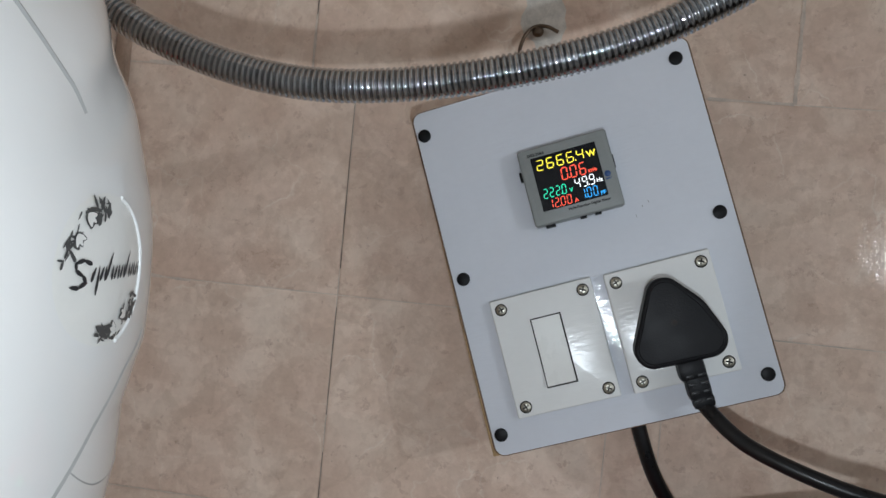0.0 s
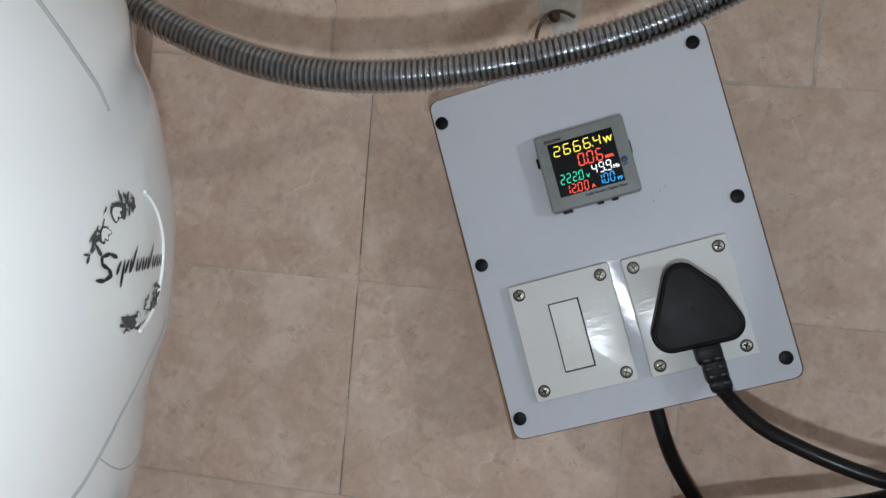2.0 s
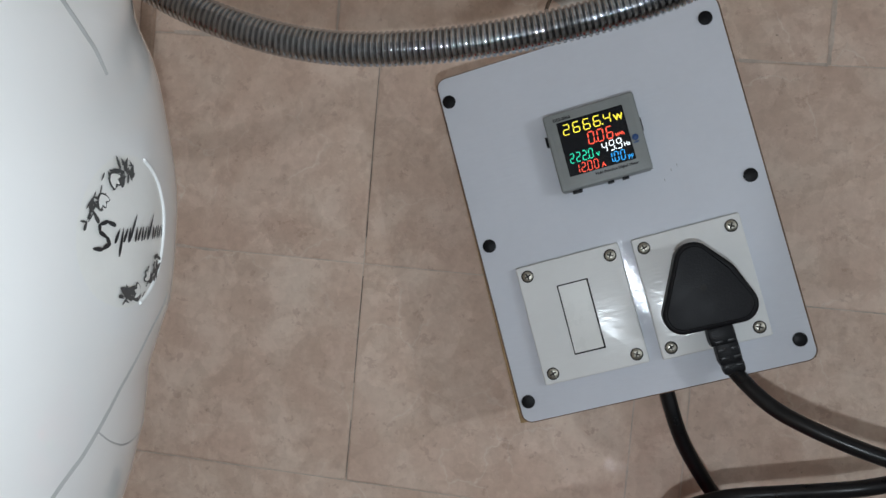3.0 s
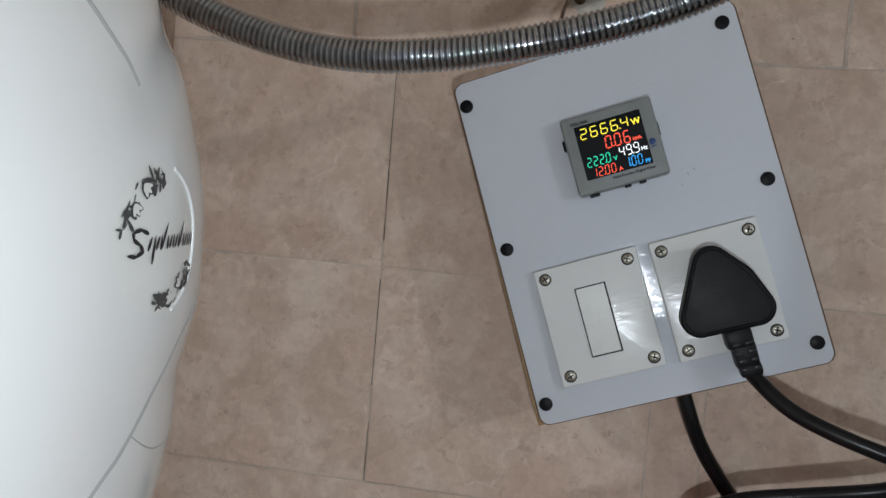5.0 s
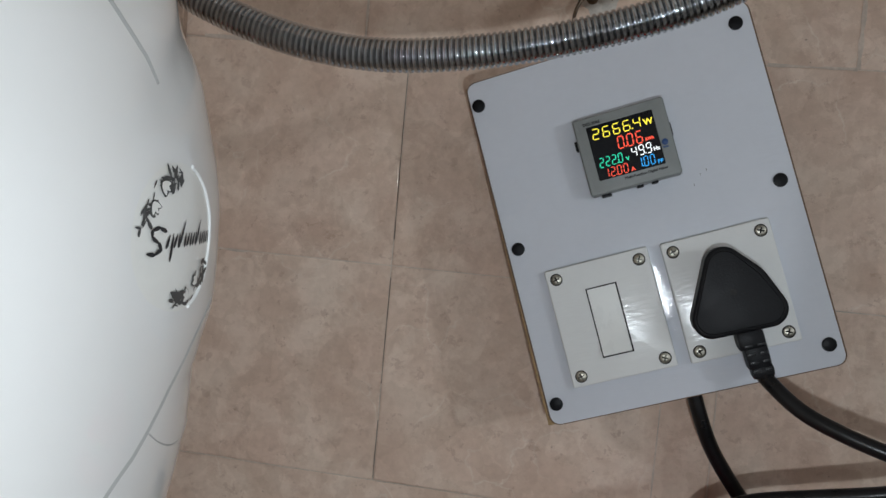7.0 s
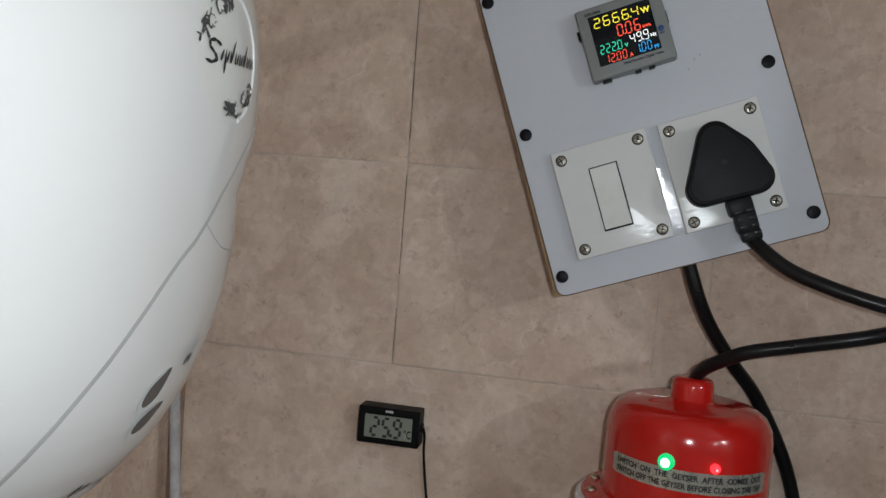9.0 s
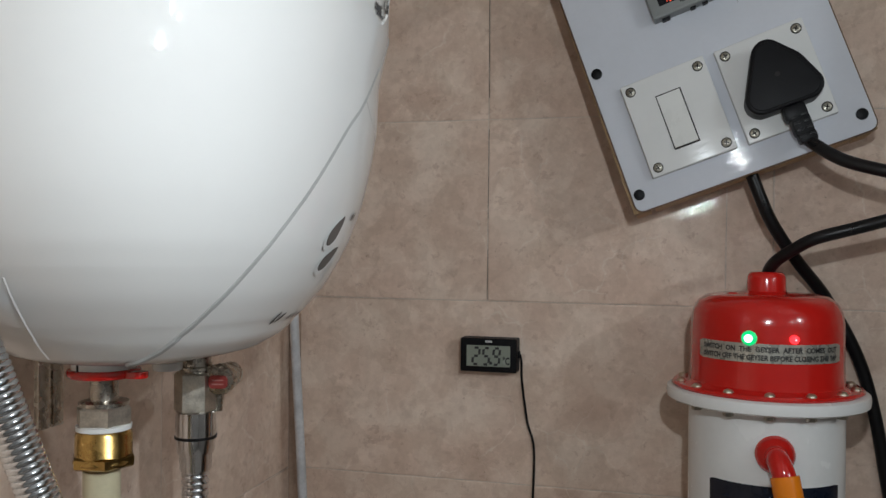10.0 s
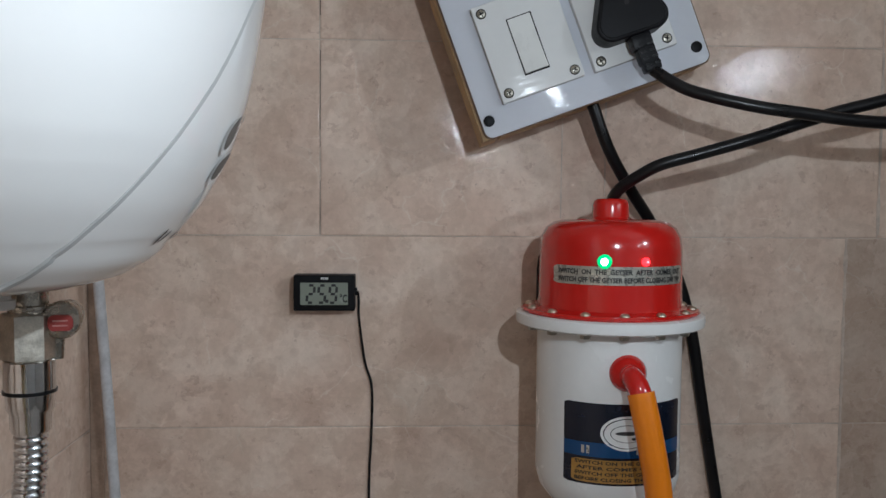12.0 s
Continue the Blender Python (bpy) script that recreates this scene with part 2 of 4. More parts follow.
def hull_of_circles(circles, n=40):
    """The outline round some circles (x, y, r)."""
    pts = []
    for i in range(n):
        a = 2 * math.pi * i / n
        c, s = math.cos(a), math.sin(a)
        x, y, r = max(circles, key=lambda k: k[0] * c + k[1] * s + k[2])
        pts.append((x + r * c, y + r * s))
    return pts


def lathe(profile, seg=48):
    """A turned body from (radius, height) pairs round z, bottom to top."""
    bm = bmesh.new()
    rings = []
    for r, z in profile:
        if r < 1e-6:
            rings.append([bm.verts.new((0, 0, z))])
        else:
            rings.append([bm.verts.new((r * math.cos(2 * math.pi * i / seg), r * math.sin(2 * math.pi * i / seg), z)) for i in range(seg)])
    for a, b in zip(rings, rings[1:]):
        for i in range(seg):
            j = (i + 1) % seg
            if len(a) == 1 and len(b) > 1:
                bm.faces.new((a[0], b[j], b[i]))
            elif len(b) == 1 and len(a) > 1:
                bm.faces.new((a[i], a[j], b[0]))
            elif len(a) > 1:
                bm.faces.new((a[i], a[j], b[j], b[i]))
    for ring, flip in ((rings[0], True), (rings[-1], False)):
        if len(ring) > 1:
            bm.faces.new(ring[::-1] if flip else ring)
    return bm


def spline(points, step):
    """Points at even steps along a smooth curve through the given ones."""
    p = [Vector(q) for q in points]
    p = [p[0] * 2 - p[1]] + p + [p[-1] * 2 - p[-2]]
    fine = []
    for i in range(1, len(p) - 2):
        for k in range(40):
            t = k / 40
            a, b, c, d = p[i - 1], p[i], p[i + 1], p[i + 2]
            fine.append(0.5 * (2 * b + (c - a) * t + (2 * a - 5 * b + 4 * c - d) * t * t + (3 * b - a - 3 * c + d) * t ** 3))
    fine.append(p[-2])
    out, left = [fine[0]], step
    for a, b in zip(fine, fine[1:]):
        l = (b - a).length
        at = left
        while at <= l:
            out.append(a.lerp(b, at / l))
            at += step
        left = at - l
    return out


def tube(points, radius, step=0.004, seg=14, wave=None, squash=1.0):
    """A tube along a smooth curve; wave: radii that repeat along it."""
    c = spline(points, step)
    bm = bmesh.new()
    side_v = Vector((0, 0, 1))
    t0 = (c[1] - c[0]).normalized()
    if abs(side_v.dot(t0)) > 0.9:
        side_v = Vector((1, 0, 0))
    rings = []
    for i, q in enumerate(c):
        t = (c[min(i + 1, len(c) - 1)] - c[max(i - 1, 0)]).normalized()
        side_v = (side_v - t * side_v.dot(t)).normalized()
        up = t.cross(side_v)
        r = radius if wave is None else wave[i % len(wave)]
        rings.append([bm.verts.new(q + side_v * r * math.cos(2 * math.pi * k / seg) + up * r * squash * math.sin(2 * math.pi * k / seg)) for k in range(seg)])
    for a, b in zip(rings, rings[1:]):
        for k in range(seg):
            j = (k + 1) % seg
            bm.faces.new((a[k], a[j], b[j], b[k]))
    bm.faces.new(rings[0][::-1])
    bm.faces.new(rings[-1])
    bmesh.ops.recalc_face_normals(bm, faces=bm.faces[:])
    return bm


def letters(text, height, width=None, thick=0.00015):
    """Text as a flat mesh in x, y, centred, of that capital height; width squeezes it."""
    cu = bpy.data.curves.new("letters", "FONT")
    cu.body, cu.size, cu.resolution_u = text, height / 0.7, 2
    cu.offset = height * (0.045 if height > 0.002 else 0.075)
    cu.align_x, cu.align_y = "CENTER", "CENTER"
    ob = bpy.data.objects.new("letters", cu)
    me = bpy.data.meshes.new_from_object(ob)
    bm = bmesh.new()
    bm.from_mesh(me)
    bpy.data.objects.remove(ob)
    bpy.data.meshes.remove(me)
    xs = [v.co.x for v in bm.verts]
    ys = [v.co.y for v in bm.verts]
    k = width / (max(xs) - min(xs)) if width else 1.0
    mx, my = (max(xs) + min(xs)) / 2, (max(ys) + min(ys)) / 2
    for v in bm.verts:
        v.co = ((v.co.x - mx) * k, v.co.y - my, thick)
    return bm


SEGS = {"0": "abcdef", "1": "bc", "2": "abged", "3": "abgcd", "4": "fgbc", "5": "afgcd", "6": "afgedc", "7": "abc", "8": "abcdefg", "9": "abcdfg", " ": ""}


def seven(text, x0, x1, y, h, lean=0.08, weight=0.13):
    """Seven-segment figures between x0 and x1, standing on y, in one flat mesh."""
    bm = bmesh.new()
    cells = [ch for ch in text if ch != "."]
    pitch = (x1 - x0) / len(cells)
    w = pitch * 0.60
    t = h * weight

    def bar(ax, ay, bx, by):
        if ax == bx:
            q = ((ax - t / 2, ay + t * 0.55), (ax + t / 2, ay + t * 0.55), (bx + t / 2, by - t * 0.55), (bx - t / 2, by - t * 0.55))
        else:
            q = ((ax + t * 0.45, ay - t / 2), (bx - t * 0.45, by - t / 2), (bx - t * 0.45, by + t / 2), (ax + t * 0.45, ay + t / 2))
        bm.faces.new([bm.verts.new((px + (py - y) * lean, py, 0)) for px, py in q])

    i = -1
    for ch in text:
        if ch == ".":
            dx = x0 + (i + 1) * pitch - pitch * 0.08
            bm.faces.new([bm.verts.new((dx + a * t * 0.6, y + t * 0.6 + b * t * 0.6, 0)) for a, b in ((-1, -1), (1, -1), (1, 1), (-1, 1))])
            continue
        i += 1
        l = x0 + i * pitch + pitch * 0.1
        r, m, top = l + w, y + h / 2, y + h
        where = dict(a=(l, top, r, top), g=(l, m, r, m), d=(l, y, r, y), f=(l, m, l, top), b=(r, m, r, top), e=(l, y, l, m), c=(r, y, r, m))
        for s in SEGS[ch]:
            bar(*where[s])
    return bm


def pieces(bm):
    """The loose pieces of a mesh, each as a mesh of its own."""
    out, left = [], set(bm.verts)
    while left:
        stack, island = [min(left, key=lambda v: v.index)], set()
        while stack:
            v = stack.pop()
            if v in island:
                continue
            island.add(v)
            stack.extend(e.other_vert(v) for e in v.link_edges)
        left -= island
        one = bmesh.new()
        twin = {v: one.verts.new(v.co) for v in sorted(island, key=lambda v: v.index)}
        for f in bm.faces:
            if f.verts[0] in island:
                one.faces.new([twin[v] for v in f.verts])
        out.append(one)
    bm.free()
    return out


def digits(text, x0, x1, y, h, material, parent, m, weight=0.105):
    """Each figure of a display as a piece of its own."""
    cells = [[c] for c in text if c != "."]
    at = text.find(".")
    if at > 0:
        cells[at - 1].append(".")
    pitch = (x1 - x0) / len(cells)
    for i, cell in enumerate(cells):
        glyph = seven("".join(cell), x0 + i * pitch, x0 + (i + 1) * pitch, y, h, 0.08, weight)
        glyph.verts.index_update()
        strokes = pieces(glyph)
        figure = part("digit", strokes[0], material, parent, "", False, m)
        for stroke in strokes[1:]:
            part("segment", stroke, material, figure, "", False)


def joined(*bms):
    out = bmesh.new()
    for b in bms:
        me = bpy.data.meshes.new("tmp")
        b.to_mesh(me)
        b.free()
        out.from_mesh(me)
        bpy.data.meshes.remove(me)
    return out


def moved(bm, m):
    bmesh.ops.transform(bm, matrix=m, verts=bm.verts[:])
    return bm


UPRIGHT = pose(0, 0, 0, 90, 0, 0)      # x right, y up, z out of the back wall


# ---- the room ----
XL, XR, YF, ZC = -0.185, 1.40, -1.75, 2.45


def structure(name, w, h, d, c, material, label):
    ob = part(name, box(w, h, d, 0), material, None, smooth=False)
    ob.matrix_basis = Matrix.Translation(c)
    return tagged(ob, label, name.split("_")[0], kind="structure")


wall_back = structure("wall_back", XR - XL + 0.2, 0.1, ZC, ((XL + XR) / 2, 0.0505, ZC / 2), GROUT, "bathroom wall of glossy beige marbled tiles with thin joints")
wall_left = structure("wall_left", 0.1, -YF + 0.0, ZC, (XL - 0.0505, YF / 2, ZC / 2), GROUT, "adjoining bathroom wall of glossy beige marbled tiles")
structure("wall_right", 0.1, -YF, ZC, (XR + 0.05, YF / 2, ZC / 2), PLASTER, "plain painted wall closing the bathroom")
structure("wall_front", XR - XL + 0.2, 0.1, ZC, ((XL + XR) / 2, YF - 0.05, ZC / 2), PLASTER, "plain painted wall behind the camera")
# unseen slab, added so the side lamp misses the right of the back wall
structure("wall_return", XR - 0.5985, 0.09, ZC, ((XR + 0.5985) / 2, -0.395, ZC / 2), PLASTER, "plain painted slab out of view, added to block the side lamp's light")
structure("floor", XR - XL + 0.2, -YF + 0.2, 0.1, ((XL + XR) / 2, YF / 2, -0.05), FLOOR, "plain beige bathroom floor")
structure("ceiling", XR - XL + 0.2, -YF + 0.2, 0.1, ((XL + XR) / 2, YF / 2, ZC + 0.05), CEIL, "white painted ceiling")

# ---- switch board, hung askew ----
LEAN_B = pose(0.175, -0.067, 1.5075, 0, -20.1, 0) @ UPRIGHT @ pose(0, 0, 0, -2.5, -1.46, 0)
BW, BH = 0.1757, 0.2217
board = empty("switch_board", LEAN_B, "bluish-white laminate switch board on a wooden box, hanging askew on tiles", "switch board")
part("front_panel", slab(rounded(BW, BH, 0.006, -0.0006, 0.0012), -0.0014, 0, 0.0003), LAMINATE, board)
part("panel_edge", slab(rounded(BW + 0.0022, BH + 0.0014, 0.0068, -0.0006, 0.0012), -0.0042, -0.0014), LAM_EDGE, board, "rough brown edge of the laminate")
D = 0.046
for w, h, x, y in ((0.012, BH - 0.001, -BW / 2 + 0.0032, 0.0006), (0.012, BH - 0.001, BW / 2 - 0.0068, 0.0006), (BW - 0.0254, 0.012, -0.0007, BH / 2 - 0.0070), (BW - 0.0254, 0.012, -0.0007, -BH / 2 + 0.0075)):
    part("side_board", box(w, h, D, 0.0006), WOOD, board, "raw tan pine board", m=pose(x, y, -0.0042 - D / 2, 0, 0, -0.45 if h > w and x < 0 else 0))
for x, y in ((-0.0835, 0.0969), (-0.0818, 0.0021), (-0.0828, -0.0970), (0.0800, -0.0969), (0.0786, 0.0026), (0.0782, 0.1000)):
    part("screw_cap", lathe([(0.0042, 0), (0.0042, 0.0008), (0.0038, 0.0016), (0.0022, 0.002), (0, 0.0021)], 24), BLACK, board, "round black plastic cap", m=pose(x, y, 0))
part("fine_scratch", joined(*[slab(rounded(0.00035, 0.0016, 0.00012, *p), 0.00002, 0.00008) for p in ((0.026, 0.022), (0.036, 0.018), (0.031, 0.013), (0.04, 0.02))]), GREY, board)

# ---- energy meter ----
meter = empty("energy_meter", LEAN_B @ pose(-0.0018, 0.0446, 0), "grey digital energy meter with lit coloured figures", "meter")
part("bezel", slab(rounded(0.0552, 0.0477, 0.0018), 0, 0.0115, 0.0016, 3), GREY, meter)
part("face_rim", slab(rounded(0.0488, 0.0412, 0.001), 0.0115, 0.0118, 0.0002), GREY, meter)
part("screen", slab(rounded(0.0400, 0.0334, 0.0006, -0.0004, 0.0009), 0.0118, 0.0122), SCREEN, meter, "black display glass")
ZD = pose(0, 0, 0.0124)
rows = (("2666.4", -0.0182, 0.0128, 0.0092, 0.0061, YEL), ("0.06", -0.0050, 0.0116, 0.0000, 0.0071, RED_D), ("222.0", -0.0182, -0.0030, -0.0082, 0.0055, GRN_D),
        ("49.9", 0.0016, 0.0148, -0.0071, 0.0058, WHT_D), ("12.00", -0.0168, -0.0014, -0.0149, 0.0053, RED_D), ("1.00", 0.0034, 0.0148, -0.0142, 0.0057, BLU_D))
for text, a, b, y, h, material in rows:
    digits(text, a, b, y, h, material, meter, ZD)
for text, x, y, h, material in (("W", 0.0158, 0.0112, 0.0036, YEL), ("kWh", 0.0142, 0.0012, 0.0018, RED_D), ("V", -0.0010, -0.0070, 0.0024, GRN_D), ("Hz", 0.0168, -0.0056, 0.0023, WHT_D), ("A", 0.0006, -0.0138, 0.0024, RED_D), ("PF", 0.0170, -0.0136, 0.0023, BLU_D)):
    part("unit_sign", letters(text, h), material, meter, "lit unit " + text, False, ZD @ pose(x, y, 0))
part("printed_line", letters("D52-2066", 0.0017, 0.0105), INK, meter, "small black model lettering", False, pose(-0.0165, 0.0195, 0.01200))
part("printed_line", letters("Multi-Function Digital Meter", 0.0015, 0.026), INK, meter, "small black lettering Multi-Function Digital Meter", False, pose(0.0075, -0.0183, 0.01200))
part("reset_button", lathe([(0.0019, 0), (0.0019, 0.0008), (0.0014, 0.0012), (0, 0.0013)], 24), BLUEBTN, meter, "small blue button", m=pose(0.0222, -0.0033, 0.0118))
part("printed_line", letters("RESET", 0.0009, 0.0034), BLUEBTN, meter, "tiny blue word RESET", False, pose(0.0222, -0.0062, 0.01200))
for x, y, w, h in ((-0.0283, 0.009, 0.0022, 0.006), (0.0278, 0.004, 0.0012, 0.008), (-0.0185, -0.0245, 0.006, 0.0022), (0.002, -0.0243, 0.004, 0.0018), (0.011, -0.0243, 0.004, 0.0018)):
    part("clip", box(w, h, 0.006, 0.0004, (x, y, 0.004)), BLACK, meter, "black fixing clip")


# ---- switch and socket plates ----
def screw_at(parent, x, y, z):
    part("screw_recess", lathe([(0.0038, -0.0003), (0.0038, 0.00015), (0, 0.00015)], 20), GAP, parent, m=pose(x, y, z))
    s = part("screw", lathe([(0.0031, -0.0004), (0.0031, 0.0002), (0.0026, 0.0005), (0.0010, 0.0006), (0, 0.0006)], 20), STEEL, parent, "dull zinc cross-head screw", m=pose(x, y, z, 0, 0, 40 + 900 * x))
    for a in (0, 90):
        part("slot", box(0.0040, 0.0009, 0.0004, 0, (0, 0, 0.00055)), GAP, s, m=pose(0, 0, 0, 0, 0, a))


def face_plate(name, x, y, label):
    ob = empty(name, LEAN_B @ pose(x, y, 0), label, "switch plate" if "switch" in name else "socket")
    part("plate", slab(rounded(0.0636, 0.0734, 0.0012), 0.0001, 0.0058, 0.0009, 3), PLATE, ob)
    # grey rim drawn round the plate's foot in place of its contact shadow
    part("painted_shadow_line", slab(rounded(0.0640, 0.0738, 0.0012), 0.00005, 0.0009), SEAM, ob)
    for sx in (-0.0256, 0.0256):
        for sy in (-0.0305, 0.0303):
            screw_at(ob, sx, sy, 0.0059)
    return ob


switch = face_plate("switch_plate", -0.0373, -0.0527, "ivory white switch plate with one large rocker, four screws")
part("opening", slab(rounded(0.0192, 0.0432, 0.0004, -0.0004, -0.0010), 0.0058, 0.0060), GAP, switch, "dark gap round the rocker")
rk = bmesh.new()
prof = [(-0.0206, 0.0059), (-0.0206, 0.0090), (-0.012, 0.0073), (0.0, 0.0063), (0.010, 0.0061), (0.0206, 0.0063), (0.0206, 0.0059)]
rows_v = [[rk.verts.new((sx * 0.0087 - 0.0005, y - 0.0008, z)) for y, z in prof] for sx in (-1, 1)]
for i in range(len(prof) - 1):
    rk.faces.new((rows_v[0][i], rows_v[0][i + 1], rows_v[1][i + 1], rows_v[1][i]))
rk.faces.new(rows_v[0][::-1])
rk.faces.new(rows_v[1])
bmesh.ops.recalc_face_normals(rk, faces=rk.faces[:])
part("rocker", rk, ROCKER, switch, "white rocker pressed at its top")
socket = face_plate("socket_plate", 0.0341, -0.0536, "ivory white socket plate behind the plug, four screws")

# ---- plug and its cord ----
plug = empty("power_plug", LEAN_B @ pose(0.0338, -0.0553, 0), "black rounded three-pin power plug in the socket", "plug")
tri = [(-0.0012, 0.0178, 0.0108), (0.0162, -0.0114, 0.0106), (-0.0150, -0.0106, 0.0110), (0.0008, 0.0000, 0.0208)]
base = slab(hull_of_circles(tri, 64), 0.0060, 0.0270, 0.0022, 4)
part("body", base, BLACK, plug)
part("grip_face", slab(hull_of_circles([(x * 0.95, y * 0.95, r * 0.86) for x, y, r in tri], 64), 0.0262, 0.0276, 0.0009, 3), BLACK, plug)
part("screw_hole", lathe([(0.0018, 0), (0.0018, 0.0001), (0, 0.0001)], 16), GAP, plug, m=pose(0.0, 0.002, 0.0276))
neck = joined(box(0.0155, 0.012, 0.015, 0.003, (0.0028, -0.0265, 0.017)), box(0.0135, 0.016, 0.0135, 0.003, (0.0040, -0.036, 0.017)), box(0.0125, 0.008, 0.013, 0.0025, (0.0048, -0.0455, 0.017)))
part("strain_relief", neck, BLACK, plug, "ribbed cord grip")
for i in range(4):
    for s in (-1, 1):
        part("rib", box(0.0042, 0.0017, 0.0012, 0.0004, (0.0038 + s * 0.0034 + i * 0.0004, -0.030 - 0.0048 * i, 0.0240)), RUBBER, plug)

B0 = LEAN_B @ Vector((0.0368, -0.100, 0.017))
loop = [B0 + Vector((-0.003, 0.002, 0.008)), B0, (0.262, -0.104, 1.4105), (0.282, -0.115, 1.4020), (0.310, -0.125, 1.3945), (0.335, -0.130, 1.3905), (0.369, -0.130, 1.3862), (0.400, -0.128, 1.3846), (0.445, -0.124, 1.3846), (0.50, -0.118, 1.388), (0.555, -0.105, 1.400),
        (0.575, -0.092, 1.425), (0.553, -0.088, 1.440), (0.515, -0.098, 1.432), (0.455, -0.111, 1.4160), (0.401, -0.115, 1.4010), (0.377, -0.115, 1.3950), (0.353, -0.116, 1.3880), (0.337, -0.117, 1.3828), (0.310, -0.118, 1.3738), (0.275, -0.108, 1.3632), (0.250, -0.102, 1.3560), (0.2370, -0.094, 1.3485), (0.2260, -0.084, 1.3395), (0.2215, -0.077, 1.331), (0.2212, -0.076, 1.324)]
tagged(part("power_cable", tube(loop, 0.0044, 0.004, 14), RUBBER), "black rubber power cord looping from plug to instant geyser", "cable")
feed = [(0.206, -0.045, 1.425), (0.2135, -0.045, 1.403), (0.2275, -0.042, 1.369), (0.2490, -0.030, 1.3375), (0.2715, -0.014, 1.310), (0.296, -0.009, 1.264), (0.3090, -0.007, 1.219), (0.3180, -0.006, 1.168), (0.3262, -0.006, 1.120), (0.3330, -0.006, 1.081), (0.3450, -0.006, 1.010), (0.3530, -0.006, 0.90), (0.3550, -0.0055, 0.5), (0.3550, -0.0055, 0.0)]
tagged(part("supply_cable", tube(feed, 0.0048, 0.006, 14), RUBBER), "thick black supply cable running down the wall from the board", "cable")

# ---- hook that carries the board ----
hook = empty("wall_hook", pose(0.1263, 0, 1.6550) @ UPRIGHT, "rusty bent wire hook on a screw above the board", "hook")
part("wire", tube([(0.014, 0.000, 0.008), (0.006, 0.0035, 0.0075), (-0.002, 0.003, 0.0075), (-0.008, -0.003, 0.008), (-0.011, -0.014, 0.010), (-0.0105, -0.032, 0.014), (-0.010, -0.052, 0.016)], 0.0013, 0.002, 10), RUST, hook)
part("screw", lathe([(0.0016, -0.004), (0.0018, 0.005), (0.0040, 0.0058), (0.0040, 0.0070), (0.0022, 0.0088), (0, 0.0090)], 18), RUST, hook, "dark screw head")
random.seed(4)
blob = [(0.019 * (1 + 0.22 * random.uniform(-1, 1)) * math.cos(a) * 0.8, 0.024 * (1 + 0.22 * random.uniform(-1, 1)) * math.sin(a)) for a in [2 * math.pi * i / 22 for i in range(22)]]
patch_f = part("filler_patch", slab(blob, 0.0000, 0.0006), FILLER, hook, "rough grey wall filler", m=pose(0.004, 0.012, 0))

# ---- thermometer ----
therm = empty("thermometer", pose(0.0046, 0, 1.2546) @ UPRIGHT, "small black digital thermometer stuck on the tiles, showing 25.9", "thermometer")
part("case", slab(rounded(0.0490, 0.0288, 0.0012), 0.0003, 0.0160, 0.0008, 3), BLACK, therm)
part("display", slab(rounded(0.0380, 0.0180, 0.0008, 0, -0.0006), 0.0160, 0.01612), LCD, therm, "grey-green liquid crystal display")
digits("25.9", -0.0148, 0.0118, -0.0078, 0.0140, INK, therm, pose(0, 0, 0.0162), 0.15)
part("unit_sign", letters("°C", 0.0062, 0.0058), INK, therm, "dark degree sign and C", False, pose(0.0155, -0.0042, 0.01605))
part("brand_mark", joined(*[slab(rounded(0.0011, 0.0019, 0.0003, x, 0.0118), 0.0161, 0.01615) for x in (-0.002, -0.0004, 0.0012, 0.0026)]), WHITEINK, therm, "tiny white mark")
part("wire_exit", box(0.0022, 0.006, 0.006, 0.0006, (0.0250, 0.0006, 0.008)), BLACK, therm)
wire = [(0.0310, -0.009, 1.2552), (0.0318, -0.006, 1.248), (0.0320, -0.004, 1.232), (0.0366, -0.002, 1.197), (0.0425, -0.0016, 1.174), (0.0420, -0.0016, 1.131), (0.0402, -0.0016, 1.083), (0.039, -0.0016, 0.9), (0.041, -0.0016, 0.7)]
tagged(part("probe_wire", tube(wire, 0.0011, 0.003, 8), RUBBER), "thin black thermometer probe wire hanging down the tiles", "wire")

# ---- instant geyser ----
GX, GY, RB, RD = 0.2207, -0.0765, 0.0530, 0.0522
geyser = empty("instant_geyser", pose(GX, GY, 0), "red and white instant water geyser on the wall", "water heater")


def turned(name, prof, material, label="", seg=64):
    return part(name, lathe(prof, seg), material, geyser, label)


def wrap(bm, radius, angle, z, lift=0.0003):
    """Bends a flat mesh (x, y) round the geyser; angle in degrees from its front towards the right."""
    bmesh.ops.triangulate(bm, faces=bm.faces[:])
    for v in bm.verts:
        a = radians(angle) + v.co.x / radius
        r = radius + lift + v.co.z
        v.co = (r * math.sin(a), -r * math.cos(a), z + v.co.y)
    return bm


def sheet(a0, a1, z0, z1, radius, lift, corner=0.0015):
    """A thin label round the geyser between two angles and two heights."""
    w, h = radians(a1 - a0) * radius, z1 - z0
    bm = bmesh.new()
    n = max(4, int((a1 - a0) / 4))
    cols = []
    for i in range(n + 1):
        x = -w / 2 + w * i / n
        cut = corner * 0.8 if i in (0, n) else 0
        cols.append([bm.verts.new((x, -h / 2 + cut, 0)), bm.verts.new((x, h / 2 - cut, 0))])
    for p, q in zip(cols, cols[1:]):
        bm.faces.new((p[0], q[0], q[1], p[1]))
    return wrap(bm, radius, (a0 + a1) / 2, (z0 + z1) / 2, lift)


